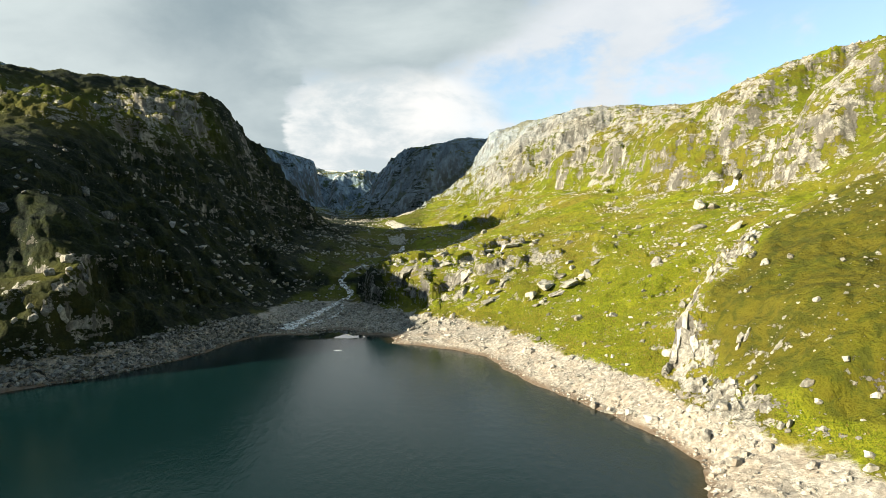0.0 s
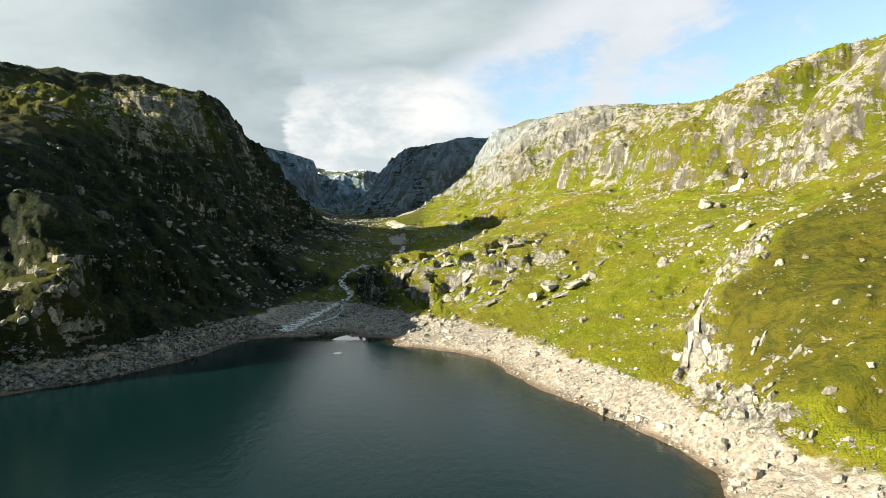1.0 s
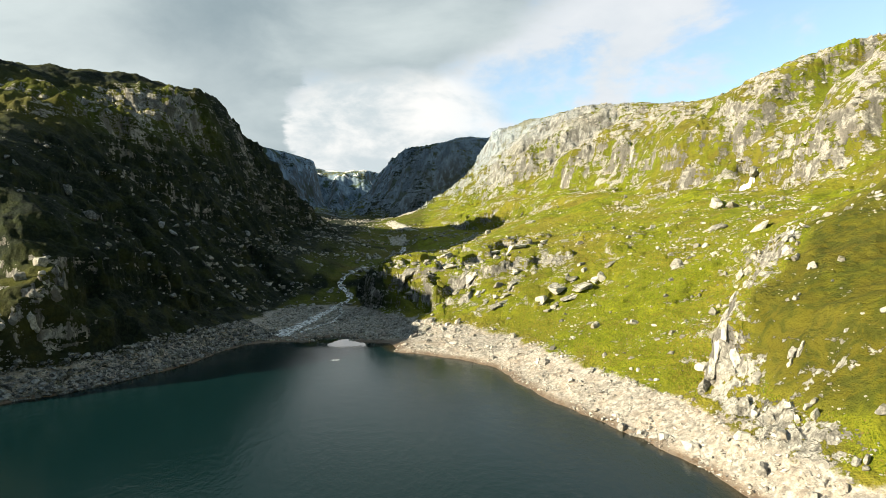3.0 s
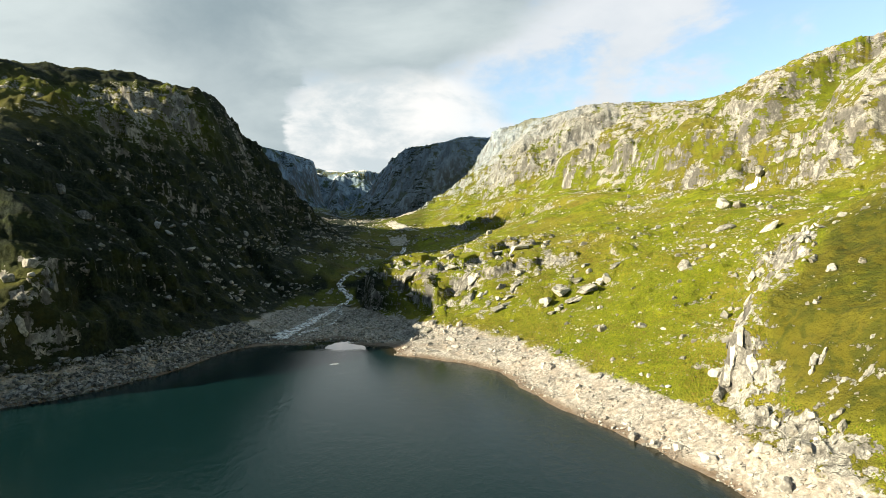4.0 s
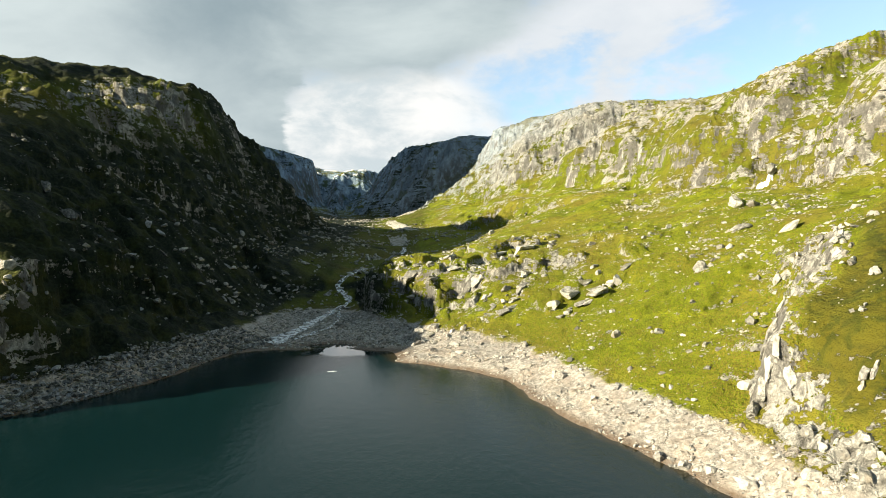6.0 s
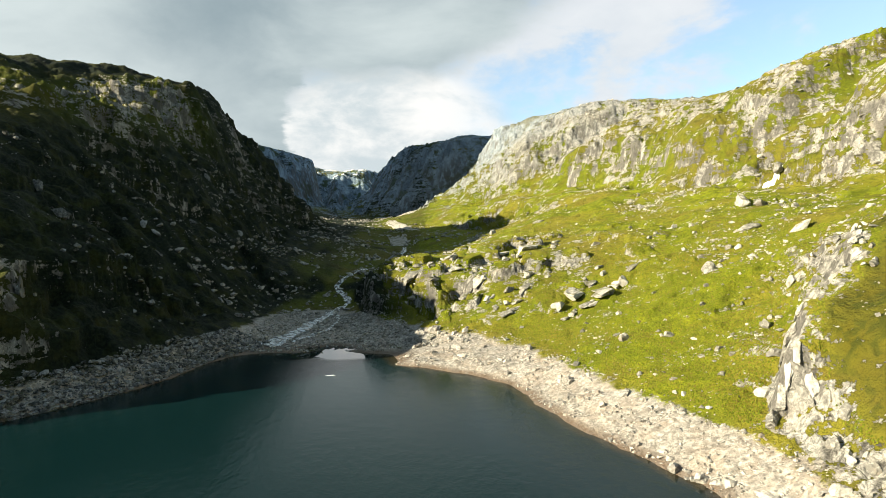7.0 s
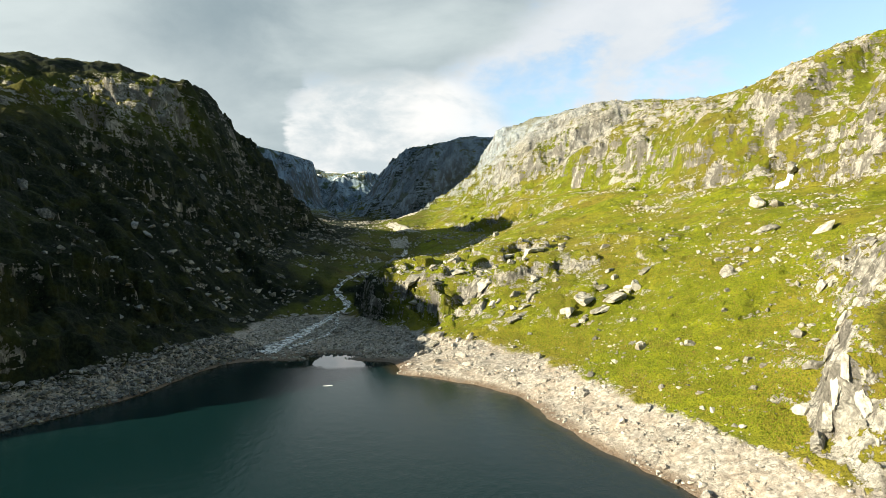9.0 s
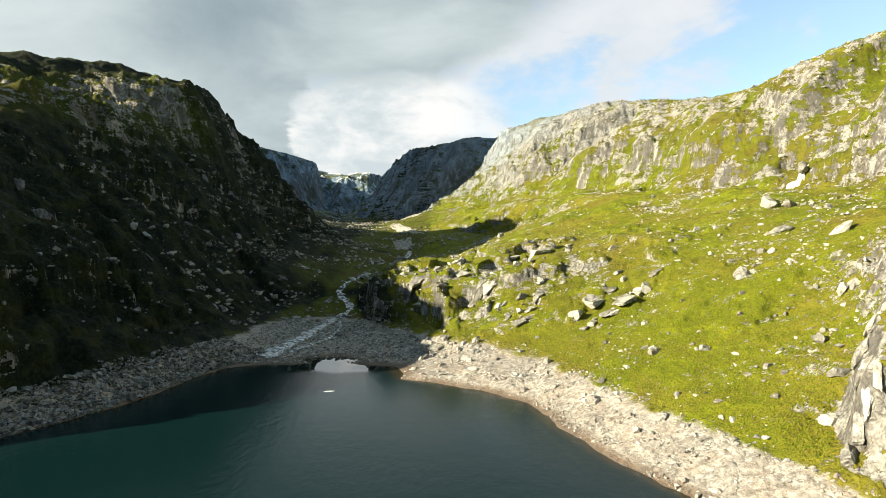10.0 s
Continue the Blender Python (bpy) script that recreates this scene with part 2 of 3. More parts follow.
# ---- the land: break lines along the valley (y), each with its x and height ----
def pchip(xs, ys):
    """Monotone cubic through knots, sampled finely; returns a function."""
    xs, ys = np.array(xs, float), np.array(ys, float)
    h, d = np.diff(xs), np.diff(ys) / np.diff(xs)
    m = np.zeros_like(xs)
    m[0], m[-1] = d[0], d[-1]
    same = d[:-1] * d[1:] > 0
    w1, w2 = 2 * h[1:] + h[:-1], h[1:] + 2 * h[:-1]
    safe = np.where(same, d[:-1] * d[1:], 1.0)
    m[1:-1] = np.where(same, (w1 + w2) * safe / np.where(same, w1 * d[1:] + w2 * d[:-1], 1.0), 0.0)
    t = np.arange(xs[0], xs[-1] + 1.0, 1.0)
    i = np.clip(np.searchsorted(xs, t, side="right") - 1, 0, len(xs) - 2)
    s = np.clip((t - xs[i]) / h[i], 0, 1)
    f = (ys[i] * (1 + 2 * s) * (1 - s) ** 2 + h[i] * m[i] * s * (1 - s) ** 2 + ys[i + 1] * s * s * (3 - 2 * s) + h[i] * m[i + 1] * s * s * (s - 1))
    return lambda q: np.interp(q, t, f)


def line(*knots):
    """A break line from knots (y, x, z)."""
    ys, xs, zs = zip(*knots)
    return pchip(ys, xs), pchip(ys, zs)


LINES = [
    # west plateau behind the crest
    line((-1500, -1500, 120), (0, -430, 60), (200, -400, 106), (300, -350, 138), (400, -345, 172), (453, -345, 184), (540, -322, 198), (600, -315, 200), (660, -330, 170), (720, -400, 162), (815, -500, 178), (900, -800, 190), (1100, -820, 230), (1800, -1100, 380), (3000, -1300, 430)),
    # west crest, low where the sun comes over it
    line((-1500, -800, 120), (0, -330, 56), (100, -320, 60), (142, -316, 74), (165, -314, 88), (194, -312, 124), (240, -312, 130), (290, -290, 112), (330, -285, 126), (370, -280, 146), (405, -272, 150), (453, -264, 157), (500, -244, 171), (540, -238, 184), (582, -236, 188), (620, -229, 173), (660, -214, 153),
         (720, -300, 148), (800, -370, 152), (860, -390, 156), (1000, -425, 166), (1400, -540, 300), (1800, -570, 340), (2600, -800, 415), (3000, -900, 430)),
    # foot of the western crags
    line((-1500, -700, 60), (0, -270, 40), (120, -255, 30), (180, -240, 28), (205, -232, 36), (225, -222, 62), (245, -215, 84), (350, -205, 100), (450, -202, 108), (540, -198, 112), (582, -193, 112), (620, -182, 108), (660, -172, 104), (720, -240, 106), (800, -290, 112),
         (1000, -335, 125), (1400, -470, 200), (1800, -450, 292), (2600, -700, 400), (3000, -800, 425)),
    # lower western slope
    line((-1500, -620, 30), (0, -235, 20), (120, -190, 13), (165, -160, 9), (180, -145, 14), (190, -139, 23), (198, -136, 29), (206, -136, 32), (224, -139, 34), (250, -135, 39), (300, -147, 40), (340, -146, 40), (430, -150, 48), (600, -158, 64), (660, -153, 77), (720, -190, 80), (800, -230, 86),
         (1000, -275, 104), (1400, -400, 140), (1800, -400, 160), (2400, -600, 200), (2700, -650, 400), (3000, -650, 425)),
    # top of the western drawdown band
    line((-1500, -560, 8), (0, -222, 7), (120, -170, 7), (173, -146, 7), (190, -130, 7.5), (207, -121, 8), (235, -112, 8), (267, -106, 7.5), (300, -102, 7.2), (340, -104, 7), (400, -98, 16),
         (430, -95, 26), (500, -110, 36), (660, -128, 57), (720, -145, 60), (800, -172, 67), (900, -190, 77), (1200, -240, 105), (1800, -370, 150), (2400, -560, 185), (2700, -600, 385), (3000, -600, 415)),
    # western water's edge, then the stream's western bank
    line((-1500, -520, 0.3), (0, -212, 0.3), (120, -160, 0.3), (173, -136, 0.3), (190, -119, 0.3), (207, -110, 0.3), (235, -101, 0.3), (267, -97, 0.3), (288, -88, 0.4), (300, -86, 2), (340, -92, 4.5), (400, -84, 12),
         (430, -80, 23), (500, -75, 29), (700, -95, 52), (900, -140, 77), (1200, -225, 98), (1500, -305, 124), (1800, -355, 145), (2400, -520, 180), (2700, -560, 380), (3000, -560, 415)),
    # the lake's deep line, then the stream bed
    line((-1500, -200, 0.5), (-1200, -200, -6), (0, -80, -20), (200, -40, -14), (260, -55, -6), (284, -58, -1.2), (294, -58, 0.8), (320, -64, 2.8), (360, -68, 4.5), (390, -70, 9), (430, -70, 23),
         (480, -62, 28), (560, -52, 32), (700, -75, 50), (900, -125, 76), (1200, -205, 97), (1500, -290, 122), (1800, -340, 144), (2300, -460, 172), (2650, -500, 370), (3000, -500, 412)),
    # eastern water's edge, then the stream's eastern bank
    line((-1500, 200, 0.3), (0, 60, 0.3), (100, 47, 0.3), (114, 52, 0.3), (126, 51, 0.3), (146, 44, 0.3), (168, 35, 0.3), (182, 29, 0.3), (204, 22, 0.3), (224, 17, 0.3), (237, 8, 0.3), (250, -8, 0.3), (259, -23, 0.3), (272, -22, 0.6),
         (290, -27, 0.5), (310, -31, 3), (350, -48, 5.5), (390, -62, 12), (430, -61, 24), (500, -48, 30), (560, -38, 33), (700, -60, 50), (900, -110, 77), (1200, -185, 98), (1500, -275, 124), (1800, -320, 146), (2400, -440, 185), (2700, -450, 385), (3000, -450, 412)),
    # top of the eastern drawdown band, then the rocky hummock's rim
    line((-1500, 260, 9), (0, 90, 7), (93, 70, 7), (118, 60, 7), (150, 57, 7), (170, 50, 7), (194, 43, 7.5), (216, 37, 7.5), (246, 28, 7.5), (283, 13, 8), (302, -13, 7.5), (330, -27, 13), (356, -45, 25), (390, -56, 28),
         (430, -46, 30), (470, -18, 38), (515, 5, 43), (560, -20, 36), (700, -45, 54), (900, -100, 80), (1200, -170, 101), (1500, -265, 128), (1800, -310, 148), (2400, -400, 190), (2700, -400, 385), (3000, -400, 412)),
    # lower meadow
    line((-1500, 300, 30), (0, 105, 24), (100, 98, 20), (200, 75, 21), (255, 91, 33), (300, 72, 33), (350, 20, 33), (400, 0, 38), (450, 12, 44), (515, 31, 51), (602, 36, 57), (720, -5, 61), (900, -85, 84), (1100, -125, 91), (1200, -155, 108), (1500, -255, 132), (1800, -300, 152), (2400, -360, 240), (3000, -350, 412)),
    # upper meadow
    line((-1500, 400, 70), (0, 180, 58), (100, 170, 54), (272, 138, 53), (350, 152, 64), (400, 175, 75), (450, 155, 76), (515, 120, 80), (620, 90, 88), (720, 45, 90), (800, 5, 86), (900, -50, 92), (1100, -104, 96), (1300, -175, 128), (1500, -232, 145), (1800, -290, 155), (2400, -300, 280), (3000, -300, 412)),
    # foot of the eastern cliff band
    line((-1500, 480, 100), (0, 260, 92), (300, 222, 80), (340, 208, 78), (385, 204, 82), (430, 199, 90), (470, 188, 97), (497, 180, 104), (543, 173, 110), (620, 152, 113), (690, 114, 114), (800, 62, 112), (900, 25, 118), (1000, -15, 124), (1100, -55, 128), (1300, -150, 150), (1500, -206, 163), (1800, -262, 170), (2400, -240, 300), (3000, -250, 412)),
    # lip of the eastern cliff band
    line((-1500, 520, 130), (0, 290, 125), (300, 236, 102), (340, 217, 95), (385, 215, 98), (430, 209, 107), (470, 197, 116), (497, 188, 125), (543, 183, 135), (620, 161, 143), (690, 127, 146), (800, 92, 150), (900, 78, 168), (1000, 62, 180), (1100, 42, 187), (1300, -105, 212), (1500, -155, 236), (1800, -205, 262), (2400, -200, 330), (3000, -200, 412)),
    # eastern crest
    line((-1500, 700, 190), (0, 420, 190), (300, 385, 200), (480, 372, 207), (540, 362, 201), (600, 352, 202), (688, 331, 209), (820, 275, 236), (966, 222, 266), (1150, 100, 272), (1300, 55, 280), (1500, -95, 288), (1800, -118, 333), (2400, -150, 350), (3000, -150, 412)),
    # eastern plateau
    line((-1500, 1500, 220), (0, 1000, 200), (480, 900, 210), (900, 800, 235), (1500, 800, 275), (2400, 900, 340), (3000, 900, 400)),
]


TURN = np.arange(65536) * (2 * math.pi / 65536)
COS, SIN = np.cos(TURN), np.sin(TURN)


def lattice(ix, iy, seed):
    """A repeatable hash of lattice points to one of 65536 directions."""
    h = ix.astype(np.int64).astype(np.uint32) * np.uint32(374761393) + iy.astype(np.int64).astype(np.uint32) * np.uint32(668265263) + np.uint32(seed * 1442695041 & 0xFFFFFFFF)
    h = (h ^ (h >> np.uint32(13))) * np.uint32(1274126177)
    return (h ^ (h >> np.uint32(16))) & np.uint32(0xFFFF)


def grain(x, y, seed=0):
    """Gradient noise in the plane, about -0.7 to 0.7."""
    x0, y0 = np.floor(x), np.floor(y)
    fx, fy = x - x0, y - y0
    u, v = fx * fx * fx * (fx * (fx * 6 - 15) + 10), fy * fy * fy * (fy * (fy * 6 - 15) + 10)
    out = 0
    for i in (0, 1):
        for j in (0, 1):
            a = lattice(x0 + i, y0 + j, seed)
            out = out + (COS[a] * (fx - i) + SIN[a] * (fy - j)) * (u if i else 1 - u) * (v if j else 1 - v)
    return out


def fbm(x, y, size, octaves, seed, ridged=False, gain=0.5):
    out, amp, f = 0, 1.0, 1.0 / size
    for o in range(octaves):
        n = grain(x * f + 17.3 * o, y * f - 9.1 * o, seed + o)
        out = out + amp * ((0.22 - abs(n)) * 2 if ridged else n)
        amp, f = amp * gain, f * 2.03
    return out


def smooth(x, lo, hi):
    s = np.clip((x - lo) / (hi - lo), 0, 1)
    return s * s * (3 - 2 * s)


def base_height(x, y):
    """The smooth land between the break lines, and how steep it is across the valley."""
    X = np.array([fx(y) for fx, fz in LINES])
    Z = np.array([fz(y) for fx, fz in LINES])
    # the eastern cliff band comes and goes
    tall = np.clip(0.9 + 1.3 * grain(y / 55.0, 0 * y + 3.3, 5), 0.45, 1.25)
    tall = np.where((y > 240) & (y < 900), tall, 1.0)
    Z[12] = Z[11] + (Z[12] - Z[11]) * tall
    X[12] = X[12] + 14 * np.maximum(0, 0.8 - tall)
    for i in range(1, len(X)):
        X[i] = np.maximum(X[i], X[i - 1] + 2.0)
    H, D = np.diff(X, axis=0), np.diff(Z, axis=0) / np.diff(X, axis=0)
    M = np.zeros_like(X)
    M[1:-1] = (D[:-1] * H[1:] + D[1:] * H[:-1]) / (H[:-1] + H[1:])
    M[1:-1] = np.where(D[:-1] * D[1:] > 0, np.sign(M[1:-1]) * np.minimum(abs(M[1:-1]), 2.5 * np.minimum(abs(D[:-1]), abs(D[1:]))), 0)
    z = np.where(x < X[0], Z[0], Z[-1])
    for k in range(len(H)):
        s = np.clip((x - X[k]) / H[k], 0, 1)
        f = Z[k] * (1 + 2 * s) * (1 - s) ** 2 + H[k] * M[k] * s * (1 - s) ** 2 + Z[k + 1] * s * s * (3 - 2 * s) + H[k] * M[k + 1] * s * s * (s - 1)
        z = np.where((x >= X[k]) & (x < X[k + 1]), f, z)
    return z


def bump(x, y, cx, cy, rx, ry, turn, power=2.0):
    c, s = math.cos(radians(turn)), math.sin(radians(turn))
    a, b = ((x - cx) * c + (y - cy) * s) / rx, (-(x - cx) * s + (y - cy) * c) / ry
    return np.exp(-((a * a + b * b) ** (power / 2)))


RIM = [(78, 80), (69, 106), (62, 130), (62, 146), (65, 159), (73, 168), (84, 175), (93, 182), (101, 196), (107, 212), (125, 250)]


def rim_side(x, y):
    """Distance from the knoll's rocky rim, above zero on the knoll's own side."""
    best, side = np.full(np.shape(x), 1e9), np.zeros(np.shape(x))
    for (ax, ay), (bx, by) in zip(RIM, RIM[1:]):
        ux, uy = bx - ax, by - ay
        t = np.clip(((x - ax) * ux + (y - ay) * uy) / (ux * ux + uy * uy), 0, 1)
        d = np.hypot(x - ax - t * ux, y - ay - t * uy)
        cross = (x - ax) * uy - (y - ay) * ux
        side = np.where(d < best, np.where(cross > 0, d, -d), side)
        best = np.minimum(d, best)
    return side


def land(x, y, exposed=False):
    """Height of the ground at (x, y), arrays in metres; with exposed, also how far bedrock shows beyond what the slope makes bare."""
    # wander the plan so that no edge runs straight
    shore = smooth(abs(y - 190), 110, 200)
    wx = x + shore * 7 * fbm(x, y, 60, 3, 11) + 1.8 * fbm(x, y, 11, 3, 14)
    wy = y + (4 + 8 * shore) * fbm(x, y, 60, 3, 21) + 1.8 * fbm(x, y, 11, 3, 24)
    z = base_height(wx, wy)
    # the grassy knoll with its rock face to the north-west
    s = rim_side(wx, wy) + 3 * fbm(x, y, 22, 3, 27)
    z = z + 15 * smooth(s / (1 + 0.05 * np.maximum(wy - 190, 0)), -7, 2) * smooth(s, 105, 35) * smooth(wx - LINES[8][0](wy), 2, 12 + 0.6 * np.clip(165 - wy, 0, 60)) * smooth(wy, 80, 120) * smooth(wy, 262, 190)
    # the spur on the western shore
    z = z + 4.5 * np.exp(-((wy - 219 + 0.25 * (wx + 140)) / 13) ** 2) * smooth(wx, -185, -150) * smooth(wx, -118, -134)
    # bars and a little bay at the stream's mouth
    z = z + 1.7 * bump(x, y, -71, 283, 13, 5, 0) + 1.7 * bump(x, y, -38, 284, 13, 5, 0) - 2.4 * bump(x, y, -56, 292, 9, 6, 0)
    z = z - 2.2 * bump(x, y, -52, 560, 22, 26, 0, 3.0)
    # a high massif added out of view in the west to shade the far walls
    rim = np.where(y < 1750, 0.8 * np.maximum(y, 1060), 1400)
    z = z + np.maximum(740 - 60 * smooth(y, 1400, 1700) - z, 0) * smooth(-x - rim, 0, 160) * smooth(y, 700, 800)
    e = 8.0
    level = base_height(wx - e / 2, wy - e / 2)
    gx = (base_height(wx + e / 2, wy - e / 2) - level) / e
    slope = np.hypot(gx, (base_height(wx - e / 2, wy + e / 2) - level) / e)
    dry = smooth(z, 6, 20)
    crag = smooth(slope, 0.40, 0.85) * dry
    west = smooth(x, 0, -80)
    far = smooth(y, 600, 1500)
    # gullies and buttresses on the steep sides
    z = z + crag * (3.5 + 16 * far) * fbm(wx, wy, 85, 5, 31, True)
    z = z + crag * 1.6 * fbm(wx, wy, 17, 4, 41)
    # ribs and chimneys down the shaded western wall, and on the walls at the head
    z = z + crag * west * (1 - far) * 7.0 * fbm(0.35 * wx, wy, 26, 4, 43, True) + crag * far * 9.0 * fbm(wx, wy, 34, 3, 47, True)
    # the ravine behind the sunlit spur
    ravine = y - 1112 - 0.364 * x + 60 * fbm(x, y, 120, 4, 49)
    z = z - 55 * np.exp(-((ravine - 45) / 48) ** 2) * smooth(x, -190, -110) * smooth(x, 330, 200)
    # benches: the beds break in steps, rising to the east and dipping on the western side
    tilt = np.where(x < 0, 0.35 * x, -0.22 * x) + 0.10 * y
    broken = fbm(x, y, 75, 3, 51)
    for step, keep, seed in ((24.0, 0.5, 52), (8.0, 0.75, 57), (3.4, 0.65, 63)):
        q = (z + tilt) / step + 1.7 * fbm(x, y, 5 * step, 4, seed)
        fr = q - np.floor(q)
        z = z + smooth(slope, 0.36, 0.6) * dry * keep * smooth(broken, -0.35, 0.25) * step * (smooth(fr, 0.62, 0.92) - fr)
    z = z + smooth(z, 90, 170) * (1.6 + 1.6 * west) * fbm(x, y, 26, 4, 101, True)
    # torn edge of the eastern crest
    z = z + (1 - west) * smooth(z, 165, 200) * (1 - far) * 2.6 * fbm(x, y, 13, 3, 107, True)
    z = z + west * smooth(z, 110, 160) * (1 - far) * 4.0 * fbm(x, y, 42, 4, 171)
    # the western shoulder: a knobbly brow below the crest
    part_way = (wx - LINES[1][0](wy)) / (LINES[2][0](wy) - LINES[1][0](wy))
    brow = smooth(part_way, -0.6, 0.1) * smooth(part_way, 1.0, 0.5) * smooth(wy, 280, 380) * smooth(wy, 560, 500)
    z = z + brow * (13.0 * np.clip(part_way, 0, 1) + 8.0 * fbm(x, y, 27, 4, 181, True) + 4.0 * fbm(x, y, 11, 3, 185))
    # rolling turf with rocky hummocks, most of them on the rise beyond the delta
    rise = bump(x, y, 15, 355, 75, 75, 0, 3.0)
    z = z + dry * (1 - crag) * (2.4 * fbm(x, y, 45, 4, 61) + (0.8 + 4.5 * rise) * smooth(fbm(x, y, 27, 4, 71), 0.06, 0.24))
    z = z + smooth(z, 0.4, 2.5) * ((0.5 + 0.5 * crag) * fbm(x, y, 7, 3, 81) + 0.25 * fbm(x, y, 2.2, 2, 91))
    rim = np.exp(-((s + 1 + 5 * fbm(x, y, 13, 3, 151)) / 5.0) ** 2) * smooth(y, 108, 125) * smooth(y, 240, 205)
    z = z + rim * (2.2 * fbm(x, y, 9, 3, 155, True) + 1.2 * fbm(x, y, 3.5, 2, 158))
    if not exposed:
        return z
    dome = smooth(s, 3, 9) * smooth(s, 75, 35) * smooth(y, 92, 108) * smooth(y, 235, 205)
    spur = bump(x, y, -144, 202, 18, 22, 0, 4.0)
    floor = smooth(x, -25, -50) * smooth(y, 312, 350) * smooth(z, 145, 105)
    nose = west * smooth(y, 470, 560) * smooth(z, 80, 125)
    bare = 0.44 * rim - 0.3 * dome + 0.42 * brow + 0.34 * rise * smooth(fbm(x, y, 16, 3, 111), 0.08, 0.26) + 0.12 * nose - (0.58 * west * (1 - 0.3 * brow) - 0.2 * floor) * (1 - far) + 0.75 * spur * smooth(fbm(x, y, 9, 3, 141), -0.15, 0.1)
    bare = bare + (1 - west) * (0.13 * smooth(y, 560, 780) * smooth(z, 100, 140) + (0.7 * fbm(x, y, 21, 3, 125) + 0.8 * fbm(x, y, 7, 3, 127)) * smooth(z, 60, 110) * (1 - far) + 0.24 * smooth(z, 120, 150) * smooth(y, 420, 520) * (1 - far) + 0.2 * smooth(z, 165, 210) - (0.03 + 0.16 * smooth(y, 540, 420)) * smooth(z, 80, 110) * smooth(z, 205, 175)) + 0.5 * fbm(x, y, 70, 4, 121) * smooth(z, 20, 80) + 0.35 * far
    # heath plus painted shade: east-facing, western and floor ground darkened, sunlit brow spared
    heath_shade = 0.75 * smooth(-gx, 0.15, 0.45) + (0.25 + 0.75 * west) * smooth(slope + 0.5 * fbm(x, y, 50, 3, 131), 0.45, 0.75) + 0.5 * floor + 0.25 * dome + 0.9 * smooth(x, -105, -150) * (1 - far)
    return z, bare, np.clip(heath_shade, 0, 1) * (1 - 0.15 * spur) * (1 - 0.45 * brow), far, dome


def sheet(name, verts, rows, cols, mat, smooth_faces=True):
    me = bpy.data.meshes.new(name)
    i = (np.arange(rows - 1)[:, None] * cols + np.arange(cols - 1)[None, :]).ravel()
    quads = np.stack([i, i + 1, i + cols + 1, i + cols], 1)
    me.vertices.add(len(verts)), me.loops.add(quads.size), me.polygons.add(len(quads))
    me.vertices.foreach_set("co", verts.astype(np.float32).ravel())
    me.loops.foreach_set("vertex_index", quads.astype(np.int32).ravel())
    me.polygons.foreach_set("loop_start", np.arange(0, quads.size, 4, dtype=np.int32))
    me.polygons.foreach_set("use_smooth", np.full(len(quads), smooth_faces))
    me.update(calc_edges=True)
    me.materials.append(mat)
    return new(name, me)


def build_ground():
    """One sheet to the horizon, finest where the valley lies ahead."""
    fine = np.concatenate([np.linspace(-60, -46, 40)[:-1], np.linspace(-46, 46, 900), np.linspace(46, 60, 40)[1:]])
    rest = np.linspace(60, 300, 70)[1:]
    ang = np.radians(np.concatenate([fine, rest]))
    rad = np.concatenate([np.linspace(1, 58, 8), np.geomspace(62, 900, 620)[:-1], np.geomspace(900, 4300, 210)])
    A, R = np.meshgrid(ang, rad)
    x, y = R * np.sin(A), 35 + R * np.cos(A)
    x, y = x.ravel(), y.ravel()
    z, bare, heath_shade, far_haze, dome = np.concatenate([np.stack(land(a, b, True)) for a, b in zip(np.array_split(x, 6), np.array_split(y, 6))], 1)
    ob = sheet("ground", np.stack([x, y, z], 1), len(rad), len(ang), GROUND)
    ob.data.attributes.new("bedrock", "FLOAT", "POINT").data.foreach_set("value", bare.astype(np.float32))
    ob.data.attributes.new("heath_shade", "FLOAT", "POINT").data.foreach_set("value", heath_shade.astype(np.float32))
    ob.data.attributes.new("far_haze", "FLOAT", "POINT").data.foreach_set("value", far_haze.astype(np.float32))
    ob.data.attributes.new("dome", "FLOAT", "POINT").data.foreach_set("value", dome.astype(np.float32))
    return tagged(ob, "rocky mountain valley with green turf, crags and a pale bare shore", "ground", kind="structure")


ground = build_ground()


def build_water():
    xs = np.concatenate([[-560, -400, -300], np.arange(-240, 121, 3.0), [180, 260]])
    ys = np.concatenate([[-1400, -700, -200, 0], np.arange(40, 311, 3.0)])
    X, Y = np.meshgrid(xs, ys)
    ob = sheet("water", np.stack([X.ravel(), Y.ravel(), 0 * X.ravel()], 1), len(ys), len(xs), WATER)
    depth = np.maximum(-land(X.ravel(), Y.ravel()), 0)
    ob.data.attributes.new("depth", "FLOAT", "POINT").data.foreach_set("value", depth.astype(np.float32))
    return tagged(ob, "calm dark teal mountain lake with faint ripples", "lake", kind="structure")


lake = build_water()

# ---- loose stones ----
RNG = np.random.default_rng(7)


def stone_shape(points, flat, rng):
    """An angular block: the hull of random points in a squashed ball. Returns unit vertices and triangles."""
    bm = bmesh.new()
    for _ in range(points):
        p = rng.normal(size=3)
        p = p / np.linalg.norm(p) * rng.uniform(0.75, 1.0)
        bm.verts.new((p[0], p[1] * rng.uniform(0.7, 1.0), p[2] * flat))
    out = bmesh.ops.convex_hull(bm, input=bm.verts)
    bmesh.ops.delete(bm, geom=list({g for g in out["geom_interior"] + out["geom_unused"] if isinstance(g, bmesh.types.BMVert)}), context="VERTS")
    bmesh.ops.triangulate(bm, faces=bm.faces)
    bm.verts.index_update()
    v = np.array([p.co for p in bm.verts])
